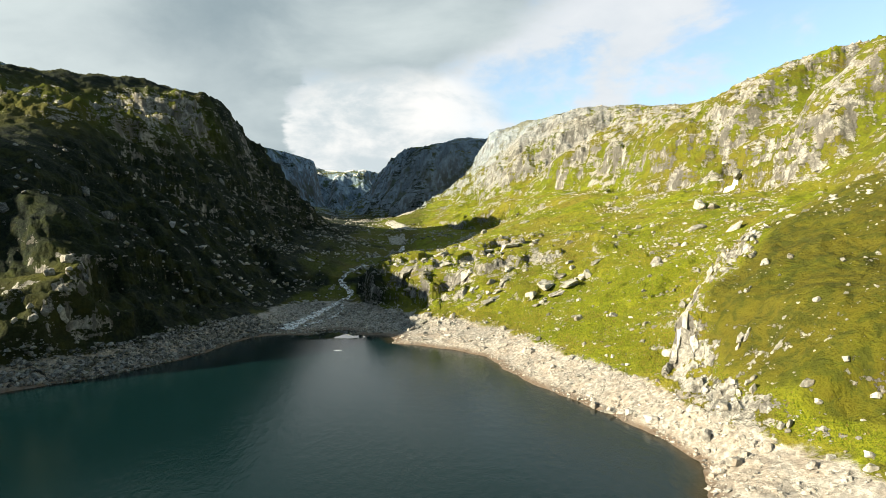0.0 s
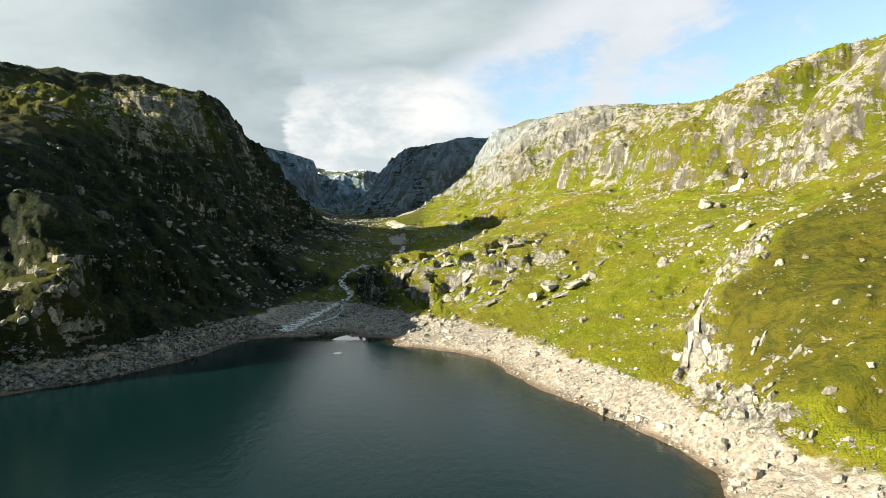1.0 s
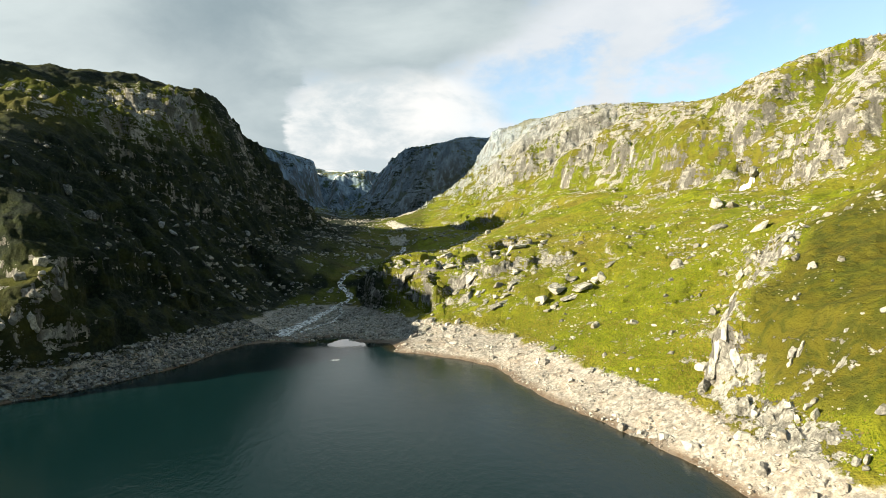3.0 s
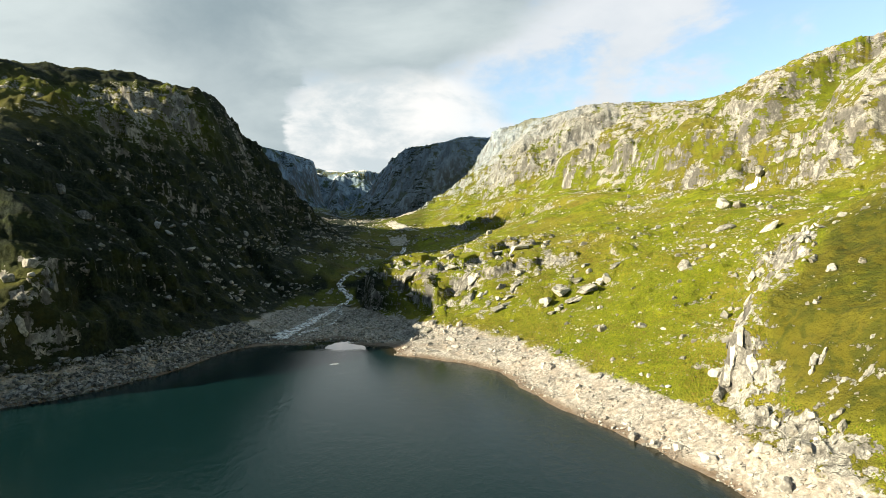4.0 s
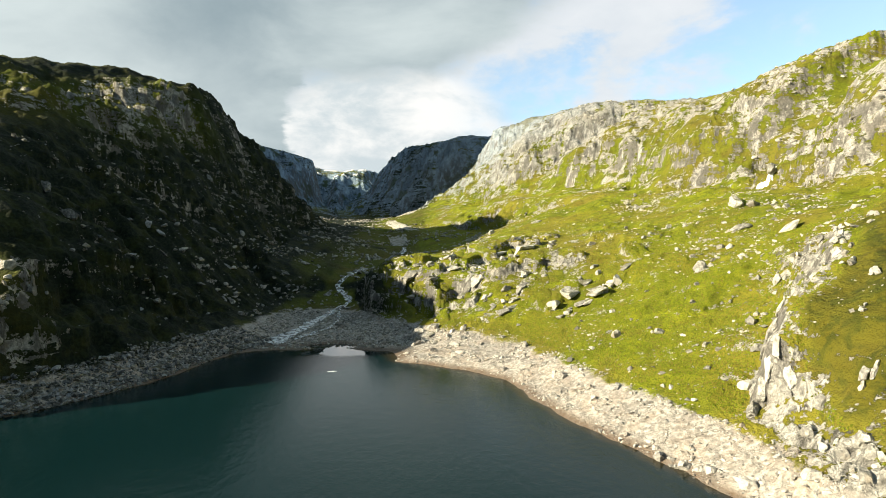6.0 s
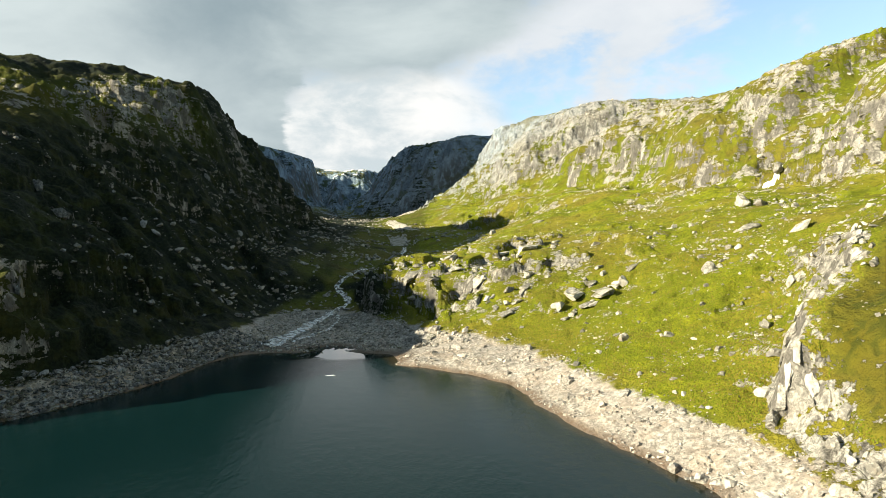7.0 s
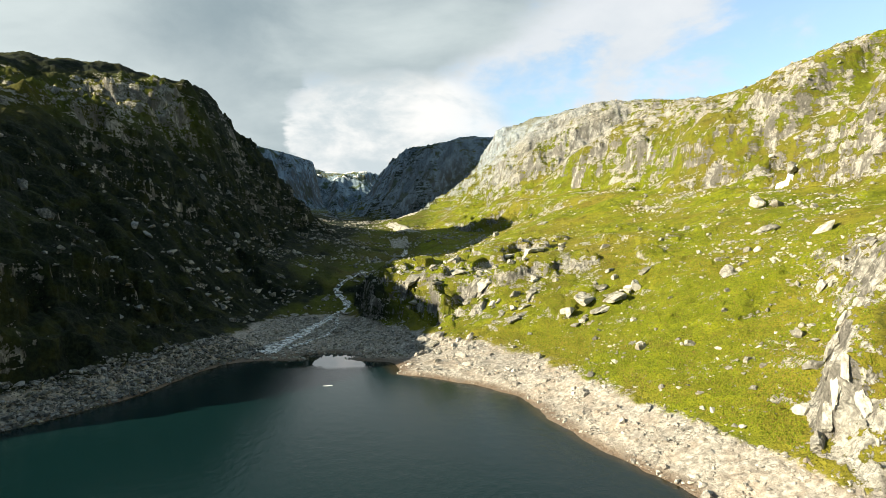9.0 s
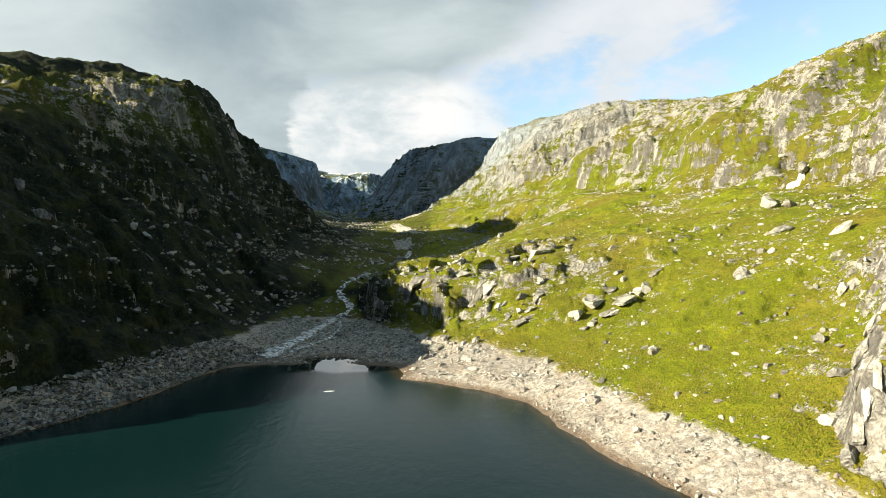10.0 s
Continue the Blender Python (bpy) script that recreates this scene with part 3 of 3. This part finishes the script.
    f = np.array([[p.index for p in q.verts] for q in bm.faces])
    bm.free()
    return v / abs(v).max(), f


def crag_shape(rng, cuts, level):
    """A weathered crag: a ball cut by joint planes, stepped along its beds and roughened. Returns vertices and triangles."""
    bm = bmesh.new()
    bmesh.ops.create_icosphere(bm, subdivisions=level, radius=1.0)
    p, f = np.array([v.co for v in bm.verts]), np.array([[v.index for v in q.verts] for q in bm.faces])
    bm.free()
    axes = np.array(Euler(rng.uniform(-0.5, 0.5, 3)).to_matrix())
    for i in range(cuts):
        n = axes[i % 3] * rng.choice((-1, 1)) + rng.normal(size=3) * (0.22 if i % 4 else 0.8)
        n = n / np.linalg.norm(n)
        p = p - np.maximum(p @ n - rng.uniform(0.42, 0.8), 0)[:, None] * n
    seed = Vector(rng.uniform(0, 90, 3))
    bed = axes[2]
    grow = []
    for q in p:
        w = Vector(q)
        s = float(q @ bed) * 4.0 + noise.noise(w * 1.3 + seed)
        grow.append(0.16 * noise.noise(w * 2.1 + seed) + 0.09 * noise.noise(w * 5.3 + seed) + 0.045 * noise.noise(w * 11.0 + seed) + 0.11 * abs(s - math.floor(s) - 0.5))
    p = p * (1 + np.array(grow))[:, None]
    return p / abs(p).max(), f


SMALL = [stone_shape(12, RNG.uniform(0.5, 0.85), RNG) for _ in range(8)]
LARGE = [crag_shape(RNG, 12, 3) for _ in range(8)]
CRAGS = [crag_shape(RNG, 15, 4) for _ in range(8)]


def turned(v, spin, lean_x, lean_y):
    return v @ np.array(Euler((lean_x, lean_y, spin)).to_matrix()).T


def mesh_from(name, verts, faces, mat):
    me = bpy.data.meshes.new(name)
    faces = np.asarray(faces, dtype=np.int32)
    me.vertices.add(len(verts)), me.loops.add(faces.size), me.polygons.add(len(faces))
    me.vertices.foreach_set("co", np.asarray(verts, dtype=np.float32).ravel())
    me.loops.foreach_set("vertex_index", faces.ravel())
    me.polygons.foreach_set("loop_start", np.arange(0, faces.size, faces.shape[1], dtype=np.int32))
    me.polygons.foreach_set("use_smooth", np.zeros(len(faces), dtype=bool))
    me.update(calc_edges=True)
    me.validate()
    me.materials.append(mat)
    return me


def rubble(name, x, y, size, mat, label, category="stones", sink=0.25, shapes=SMALL):
    """Many stones on the ground, joined: nobody could count them."""
    z = land(x, y)
    keep = z > -0.5
    x, y, z, size = x[keep], y[keep], z[keep], size[keep]
    verts, faces, at = [], [], 0
    for i in range(len(x)):
        v, f = shapes[i % len(shapes)]
        w = turned(v * (size[i] * np.array([1.0, RNG.uniform(0.6, 1.0), RNG.uniform(0.6, 1.0)])), RNG.uniform(0, 6.3), RNG.normal() * 0.25, RNG.normal() * 0.25)
        verts.append(w + (x[i], y[i], z[i] + size[i] * (0.45 - sink)))
        faces.append(f + at)
        at += len(v)
    ob = new(name, mesh_from(name, np.concatenate(verts), np.concatenate(faces), mat))
    return tagged(ob, label, category, kind="stuff")


def between(k0, k1, n, y0, y1, lo=0.0, hi=1.0, power=1.0):
    """n random places between two break lines, for y0 to y1."""
    y = RNG.uniform(y0, y1, n)
    s = lo + (hi - lo) * RNG.uniform(0, 1, n) ** power
    a, b = LINES[k0][0](y), LINES[k1][0](y)
    return a + (b - a) * s, y


def sizes(n, small, large, steep=2.2):
    return small * (large / small) ** (RNG.uniform(0, 1, n) ** steep)


def clumped(x, y, size, seed, lo, hi):
    """Keeps the places where a noise is high, so that stones lie in swarms."""
    keep = fbm(x, y, size, 3, seed) > RNG.uniform(lo, hi, len(x))
    return x[keep], y[keep]


def off_dome(x, y):
    """Drops the places on the smooth heathery top of the knoll."""
    s = rim_side(x, y)
    keep = (s < 3) | (s > 24) | (y > 205) | (RNG.uniform(0, 1, len(x)) < 0.12)
    return x[keep], y[keep]


# drawdown bands and the stream across the delta
STREAM = [(-66, 462, 1.6), (-71.5, 447, 1.8), (-76, 426, 1.8), (-80, 420, 1.8), (-72, 406, 2.2), (-67, 396, 2.0), (-71, 372, 2.6), (-76, 354, 3.2), (-78, 324, 3.6), (-81, 305, 4.2), (-85, 292, 5.0)]  # x, y, half width
x, y = between(7, 8, 9500, 92, 300, -0.05, 1.05)
x, y = clumped(x, y, 9, 191, -0.35, 0.5)
rubble("eastern_shore_rubble", x, y, sizes(len(x), 0.14, 0.85, 2.2), PALE, "bleached angular stones strewn over the bare lake shore")
x, y = between(5, 4, 5600, 160, 300, -0.05, 1.15)
rubble("western_shore_rubble", x, y, sizes(len(x), 0.3, 1.7, 2.4), SHADE_STONE, "grey angular blocks piled along the shaded shore, darkened for the shade")
x, y = between(4, 8, 8500, 282, 366, 0.05, 0.95)
near = np.min([np.hypot(x - (ax + (bx - ax) * t), y - (ay + (by - ay) * t)) - w for (ax, ay, w), (bx, by, _) in zip(STREAM, STREAM[1:]) for t in (0.0, 0.25, 0.5, 0.75)], axis=0)
x, y = x[near > 0.3], y[near > 0.3]
rubble("delta_cobbles", x, y, sizes(len(x), 0.2, 1.3, 2.8), STONE, "grey cobbles of the stream delta")
# turf and slopes
x, y = between(8, 10, 7500, 95, 470, 0.02, 1.1)
x, y = clumped(x, y, 30, 201, -0.1, 0.5)
x, y = off_dome(x, y)
rubble("meadow_stones", x, y, sizes(len(x), 0.3, 1.4, 2.2), STONE, "pale small stones scattered in green turf")
x, y = between(10, 12, 6000, 180, 720, -0.4, 1.0)
x, y = clumped(x, y, 45, 211, -0.15, 0.4)
rubble("eastern_talus", x, y, sizes(len(x), 0.4, 2.0, 2.2), STONE, "light grey fallen blocks below the eastern cliffs")
x, y = between(12, 13, 4200, 250, 900, 0.0, 1.05)
x, y = clumped(x, y, 60, 221, -0.2, 0.4)
rubble("crest_blocks", x, y, sizes(len(x), 0.9, 3.2, 2.0), STONE, "weathered blocks on the eastern mountain side")
x, y = between(4, 2, 2600, 150, 680, 0.0, 1.0)
x, y = clumped(x, y, 40, 231, -0.25, 0.35)
rubble("western_slope_blocks", x, y, sizes(len(x), 0.4, 2.6, 3.0), SHADE_STONE, "grey blocks on the shaded western slope, darkened for the shade")
x, y = between(3, 9, 6500, 330, 1080)
x, y = clumped(x, y, 40, 241, -0.2, 0.35)
rubble("valley_blocks", x, y, sizes(len(x), 0.7, 3.0, 1.8), STONE, "grey boulders on the valley floor")

# single boulders: (x, y, half width)
BOULDERS = [(95.5, 266, 5.0), (70, 289, 3.6), (41, 283, 3.9), (12, 329, 3.0), (26, 357, 3.4), (23, 312, 3.0), (21, 301, 2.6), (58, 254, 1.4),
            (34, 550, 4.0), (63, 220, 2.0), (52, 227, 2.2), (67, 195, 1.5), (81, 109, 1.4), (72.5, 116, 1.6), (67.5, 101, 1.4), (70, 95, 1.3), (72, 98, 1.4), (95, 160, 1.3), (114, 280, 2.8), (122, 177, 1.5), (73, 113, 1.2), (114, 348, 2.5), (72, 346, 2.7), (50, 346, 2.4), (160, 317, 2.2), (100, 146, 1.3), (79, 114, 1.1), (-143, 206, 2.4), (-142, 214, 3.0), (-138, 219, 2.6)]
SLABS = [(-43, 425, 10.0, 10), (-16, 294, 5.5, 20), (156, 359, 10.5, 60), (158, 344, 7.0, 60), (67, 507, 7.0, 0), (205, 411, 9.0, 70), (127, 298, 6.4, 40), (133, 269, 7.2, 30)]


def ground_normal(x, y, reach):
    d = reach
    z = land(np.array([x - d, x + d, x, x]), np.array([y, y, y - d, y + d]))
    return Vector(((z[0] - z[1]) / (2 * d), (z[2] - z[3]) / (2 * d), 1.0)).normalized()


def boulder(name, x, y, half, label, group, spin=None, squash=(1.0, 0.75, 0.8), sink=0.35, mat=None, hug=False):
    """One angular boulder, sunk a little into the turf; with hug it lies along the slope like bedrock."""
    v, f = LARGE[int(RNG.integers(len(LARGE)))]
    v = v * (half * np.array(squash))
    v = turned(v, radians((40 if spin is None else spin) + RNG.normal() * 18), RNG.normal() * 0.12, RNG.normal() * 0.12)
    if hug:
        v = v @ np.array(Vector((0, 0, 1)).rotation_difference(ground_normal(x, y, half)).to_matrix()).T
    z = float(land(np.array([x]), np.array([y]))[0])
    ob = new(name, mesh_from(name, v, f, mat or STONE))
    ob.location = (x, y, z + half * squash[2] * (1 - 2 * sink) * 0.7)
    return tagged(ob, label, "boulder", group)


for x, y, half in BOULDERS:
    boulder("boulder", x, y, half, "pale grey angular boulder half sunk in green turf", "boulders in the meadow")
for x, y, half, spin in SLABS:
    boulder("rock_slab", x, y, half, "long pale slab of bedrock showing through turf", "bedrock slabs", spin, (1.0, 0.5, 0.36), 0.35, hug=True)


OUTCROPS = []


def outcrop(name, places, label, group, mat=None, spin=35.0, squash=(1.0, 0.6, 0.6), lift=0.3):
    """Notes bedrock humps to be built; places are (x, y, half width)."""
    OUTCROPS.extend((name, x, y, half, label, group, mat or STONE, spin, squash, lift) for x, y, half in places)


def build_outcrops():
    """Each hump is draped: it follows the ground below it, as bedrock does."""
    shapes = []
    for name, x, y, half, label, group, mat, spin, squash, lift in OUTCROPS:
        v, f = (CRAGS if half > 1.9 else LARGE)[int(RNG.integers(8))]
        v = turned(v, radians(90 * int(RNG.integers(4))), 0.0, 0.0) * (half * np.array(squash) * RNG.uniform(0.8, 1.2, 3))
        shapes.append((turned(v, radians(spin + RNG.normal() * 16), RNG.normal() * 0.1, RNG.normal() * 0.1), f))
    X = np.concatenate([v[:, 0] * 0.8 + o[1] for (v, f), o in zip(shapes, OUTCROPS)])
    Y = np.concatenate([v[:, 1] * 0.8 + o[2] for (v, f), o in zip(shapes, OUTCROPS)])
    Z, at = land(X, Y), 0
    for (v, f), (name, x, y, half, label, group, mat, spin, squash, lift) in zip(shapes, OUTCROPS):
        z = Z[at:at + len(v)]
        at += len(v)
        low = float(z.mean())
        v = v + np.stack([0 * z, 0 * z, 0.6 * (z - low) + lift * half * squash[2]], 1)
        ob = new(name, mesh_from(name, v, f, mat))
        ob.location = (x, y, low)
        tagged(ob, label, "rock outcrop", group)


def along(knots, step, jitter, small, large):
    """Places strewn along a line of knots."""
    out = []
    for (ax, ay), (bx, by) in zip(knots, knots[1:]):
        n = max(1, int(math.hypot(bx - ax, by - ay) / step))
        for i in range(n):
            t = (i + RNG.uniform()) / n
            out.append((ax + (bx - ax) * t + RNG.normal() * jitter, ay + (by - ay) * t + RNG.normal() * jitter, small * (large / small) ** RNG.uniform()))
    return out


def around(x, y, count, spread, small, large):
    """Places bunched round a point, the largest first."""
    out = [(x, y, large)]
    for _ in range(count - 1):
        a, r = RNG.uniform(0, 6.283), spread * RNG.uniform(0.4, 1.0)
        out.append((x + r * math.cos(a), y + r * math.sin(a), small * (large / small) ** (0.8 * RNG.uniform())))
    return out


# the knoll's broken rim: the face to the valley, the ribs down to the shore, the scabs on top
RIB = "light grey jointed bedrock breaking out of the knoll's grassy flank"
outcrop("knoll_outcrop", along([(61, 154), (64, 162), (70, 169), (77, 174), (85, 178)], 1.9, 1.1, 1.3, 3.2), RIB, "knoll outcrops", None, 60, (0.9, 0.55, 0.6))
outcrop("knoll_outcrop", along([(85, 178), (93, 182), (99, 188), (103, 199), (108, 211)], 2.6, 1.3, 1.2, 3.0), RIB, "knoll outcrops", None, 60, (1.0, 0.55, 0.55))
outcrop("knoll_outcrop", along([(88, 161), (92, 169), (95, 178), (97, 184)], 2.6, 1.8, 1.1, 2.6), RIB, "knoll outcrops", None, 50, (1.0, 0.55, 0.6))
outcrop("knoll_outcrop", along([(61, 124), (62, 134), (65, 143), (66, 151), (63, 157)], 2.0, 1.5, 0.9, 2.6), RIB, "knoll outcrops", None, 80, (0.9, 0.5, 0.7))
outcrop("knoll_outcrop", around(72, 141, 5, 3, 0.8, 1.8) + around(66, 124, 5, 3.5, 0.8, 1.6) + around(65, 112, 3, 3, 0.7, 1.4) + around(78, 150, 3, 3, 0.6, 1.2) + around(99, 217, 6, 5, 1.2, 3.0) + around(104, 219, 4, 3, 1.0, 2.0), RIB, "knoll outcrops", None, 50, (0.9, 0.55, 0.7))
# the rocky rise beyond the delta
MOUND = "pale bedrock hump with turf in its cracks"
for x, y, n, spread, large in ((-4, 366, 3, 6, 5.0), (-3, 349, 3, 6, 5.5), (10, 352, 3, 5, 3.2), (-25, 356, 3, 7, 5.5), (25, 372, 4, 6, 4.0), (37, 354, 4, 7, 5.0), (34, 324, 4, 6, 3.6), (33, 312, 4, 5, 3.4), (29, 303, 4, 5, 3.0), (21, 294, 3, 4, 2.8), (16, 300, 3, 4, 2.2), (10, 330, 3, 5, 3.6), (2, 322, 3, 5, 3.4),
                            (-6, 315, 3, 4, 3.0), (13, 312, 3, 4, 2.2), (47, 366, 3, 6, 3.0), (58, 384, 3, 6, 3.0), (-13, 338, 3, 5, 3.0), (22, 340, 3, 5, 3.0), (66, 312, 3, 4, 2.0), (50, 290, 3, 5, 4.6), (57, 297, 3, 4, 3.2), (60, 284, 3, 5, 4.4), (52, 279, 3, 4, 3.6), (45, 275, 3, 4, 3.0), (67, 290, 3, 4, 2.6), (76, 296, 2, 4, 2.4)):
    outcrop("hummock_outcrop", around(x, y, n, spread, 1.2, 1.35 * large), MOUND, "outcrops of the rocky rise", None, 40, (1.1, 0.7, 0.32), 0.4)
# the big pale blocks and the low ledges at the corner of the eastern shore
outcrop("shore_outcrop", around(-19, 298, 5, 5, 1.4, 4.2) + around(-11, 297, 4, 5, 1.2, 3.0) + around(2, 290, 3, 5, 1.2, 2.2), "large bleached rock standing at the corner of the shore", "rocks at the corner of the shore", PALE, 40, (0.9, 0.7, 0.8))
outcrop("shore_ledge", along([(-22, 263), (-8, 258), (8, 248), (18, 238)], 2.6, 2.2, 1.0, 3.2), "flat bleached rock ledge at the water's edge", "ledges of the eastern shore", PALE, -30, (1.1, 0.6, 0.3))
outcrop("shore_ledge", along([(-10, 278), (8, 268), (22, 250), (32, 225), (40, 195), (48, 165), (52, 140)], 8.0, 4.0, 0.9, 2.4), "flat bleached rock ledge on the bare lake shore", "ledges of the eastern shore", PALE, -50, (1.1, 0.6, 0.35))
# the western spur above the shore, and ribs in the shaded slope
outcrop("spur_outcrop", along([(-141, 184), (-137, 191), (-134, 198), (-135, 207), (-138, 220)], 2.4, 1.5, 1.2, 3.0), "sunlit blocky rock of the spur above the shaded shore", "spur outcrops", None, 20, (0.9, 0.6, 0.7))
y = RNG.uniform(225, 640, 40)
x = LINES[4][0](y) + (LINES[2][0](y) - LINES[4][0](y)) * RNG.uniform(0.1, 1.0, len(y))
outcrop("slope_outcrop", [(a, b, RNG.uniform(1.5, 4.5)) for a, b in zip(x, y)], "grey bedrock rib in the shaded heathery slope, darkened for the shade", "ribs of the western slope", SHADE_STONE, -30, (1.3, 0.5, 0.5), 0.1)
build_outcrops()

# larger blocks among the shore rubble and in the meadow
x, y = between(7, 8, 60, 95, 295, 0.0, 0.95)
for a, b in zip(x, y):
    boulder("shore_block", a, b, RNG.uniform(0.8, 1.9), "bleached angular block on the bare lake shore", "blocks on the shore", mat=PALE)
x, y = between(8, 10, 520, 100, 430, 0.03, 1.0)
x, y = clumped(x, y, 40, 251, -0.1, 0.45)
x, y = off_dome(x, y)
for a, b in zip(x, y):
    boulder("meadow_rock", a, b, 0.75 * 3.2 ** (RNG.uniform() ** 2.0), "pale weathered rock lying in the meadow turf", "rocks in the meadow")


x, y = RNG.uniform(66, 135, 1800), RNG.uniform(96, 215, 1800)
s = rim_side(x, y)
x, y = x[s > 2], y[s > 2]
x, y = clumped(x, y, 22, 261, 0.0, 0.45)
rubble("knoll_stones", x, y, sizes(len(x), 0.2, 0.6, 1.8), STONE, "pale stones dotted over the heathery knoll")


# ---- turf tufts near the lake ----
def tufts(name, x, y, label):
    z, bare, heath_shade, far, dome = land(x, y, True)
    keep = (z > 8.3) & (heath_shade + RNG.uniform(-0.2, 0.2, len(x)) < 0.28) & (bare < 0.15) & (dome < 0.3)
    x, y, z = x[keep], y[keep], z[keep]
    n = len(x)
    h, r = RNG.uniform(0.12, 0.36, n), RNG.uniform(0.14, 0.34, n)
    a = RNG.uniform(0, 6.3, n)
    V = np.zeros((n, 6, 3))
    for j in range(5):
        t = a + j * 2 * math.pi / 5
        V[:, j] = np.stack([x + r * np.cos(t), y + r * np.sin(t), z - 0.1 + 0 * r], 1)
    V[:, 5] = np.stack([x + r * RNG.normal(size=n) * 0.4, y + r * RNG.normal(size=n) * 0.4, z + h], 1)
    F = np.array([[j, (j + 1) % 5, 5] for j in range(5)])
    faces = (F[None] + 6 * np.arange(n)[:, None, None]).reshape(-1, 3)
    ob = new(name, mesh_from(name, V.reshape(-1, 3), faces, TURF))
    return tagged(ob, label, "grass", kind="stuff")


x, y = between(8, 10, 100000, 95, 330, 0.0, 1.0)
tufts("grass_tufts", x, y, "short olive and straw coloured grass tufts on the slope")

# ---- brook, tarn, snow and floating foam ----
def drape(name, cx, cy, rx, ry, turn, lift, mat, label, category, seed, level=None, kind=""):
    """A ragged patch laid over the ground."""
    rings, spokes = 7, 44
    a = np.linspace(0, 2 * math.pi, spokes, endpoint=False)
    ragged = 1 + 0.5 * fbm(np.cos(a) * 3 + seed, np.sin(a) * 3, 1.6, 4, seed)
    verts = []
    for i in range(rings):
        s = i / (rings - 1)
        u, v = rx * s * ragged * np.cos(a), ry * s * ragged * np.sin(a)
        c, n = math.cos(radians(turn)), math.sin(radians(turn))
        x, y = cx + u * c - v * n, cy + u * n + v * c
        z = np.full(spokes, level) if level is not None else land(x, y) + lift * (1 - 0.9 * s ** 4)
        verts.append(np.stack([x, y, z], 1))
    faces = [[i * spokes + j, i * spokes + (j + 1) % spokes, (i + 1) * spokes + (j + 1) % spokes, (i + 1) * spokes + j] for i in range(rings - 1) for j in range(spokes)]
    ob = new(name, mesh_from(name, np.concatenate(verts), faces, mat))
    ob.data.polygons.foreach_set("use_smooth", np.ones(len(ob.data.polygons), dtype=bool))
    return tagged(ob, label, category, kind=kind)


def brook(name, knots, label):
    """A ribbon of water along knots (x, y, half width)."""
    k = np.array(knots)
    t = np.linspace(0, len(k) - 1, 90)
    c = np.stack([np.interp(t, np.arange(len(k)), k[:, j]) for j in range(3)], 1)
    c[:, :2] += np.stack([fbm(t * 7, t * 0, 3.0, 3, 301), fbm(t * 7, t * 0 + 40, 3.0, 3, 302)], 1) * 2.2
    d = np.gradient(c[:, :2], axis=0)
    side = np.stack([d[:, 1], -d[:, 0]], 1) / np.linalg.norm(d, axis=1)[:, None]
    half = 0.85 * c[:, 2] * (1 + 0.9 * fbm(t * 5, t * 0 + 9, 2.0, 4, 303))
    verts = []
    for s in np.linspace(-1, 1, 7):
        p = c[:, :2] + side * (half * s)[:, None]
        verts.append(np.stack([p[:, 0], p[:, 1], np.maximum(land(p[:, 0], p[:, 1]) + 0.5 - 0.3 * s * s, 0.05)], 1))
    ob = sheet(name, np.concatenate(verts), 7, len(t), BROOK)
    return tagged(ob, label, "stream", kind="structure")


brook("stream_water", STREAM, "white brook tumbling over a rock step into the lake")
brook("delta_channel", [(-70, 376, 1.2), (-66, 356, 1.2), (-64, 330, 1.5), (-70, 312, 1.6), (-76, 300, 2.0)], "side channel of the brook across the gravel delta")
brook("upper_stream", [(-52, 640, 1.6), (-50, 615, 2.2), (-54, 590, 3.0)], "pale riffle of the brook above the tarn")
drape("tarn_water", -52, 562, 15, 24, 0, 0, WATER, "small grey tarn above the rock step", "pond", 5, level=float(land(np.array([-52.0]), np.array([560.0]))[0]) + 1.2, kind="structure")
drape("foam_fleck", -46, 240, 1.7, 0.6, 12, 0, SNOW, "white fleck of foam floating on the lake", "foam", 8, level=0.04)
drape("snow_patch", 199.5, 412, 7.5, 2.2, -35, 0.8, SNOW, "last patch of old snow at the foot of the cliffs", "snow", 31)
drape("scree_fan", -88, 1005, 26, 45, 25, 1.2, STONE, "pale gravel fan at the foot of the eastern slope", "scree", 21, kind="structure")
drape("gravel_strip", -74, 812, 8, 75, 21, 0.8, STONE, "tan gravel strip winding over the upper valley floor", "gravel", 23, kind="structure")
drape("gravel_bar", -62, 690, 12, 40, 8, 0.8, STONE, "grey gravel along the upper brook", "gravel", 22, kind="structure")
for x, y, a, b, turn, seed in ((-655, 2760, 36, 12, 10, 11), (-600, 2650, 10, 22, -25, 12), (-520, 2590, 26, 6, 4, 13), (-470, 2596, 22, 5, 8, 14), (-408, 2680, 24, 9, 8, 15), (-430, 2630, 18, 5, 0, 16), (-369, 2675, 9, 6, 4, 17), (-560, 2735, 40, 6, 3, 18), (-480, 2740, 30, 6, 3, 19), (-640, 2700, 9, 14, 10, 20)):
    drape("snow_patch", x, y, 0.8 * a, 0.6 * b, turn, 6.0, SNOW, "white patch of old snow on the far mountain wall", "snow", seed)
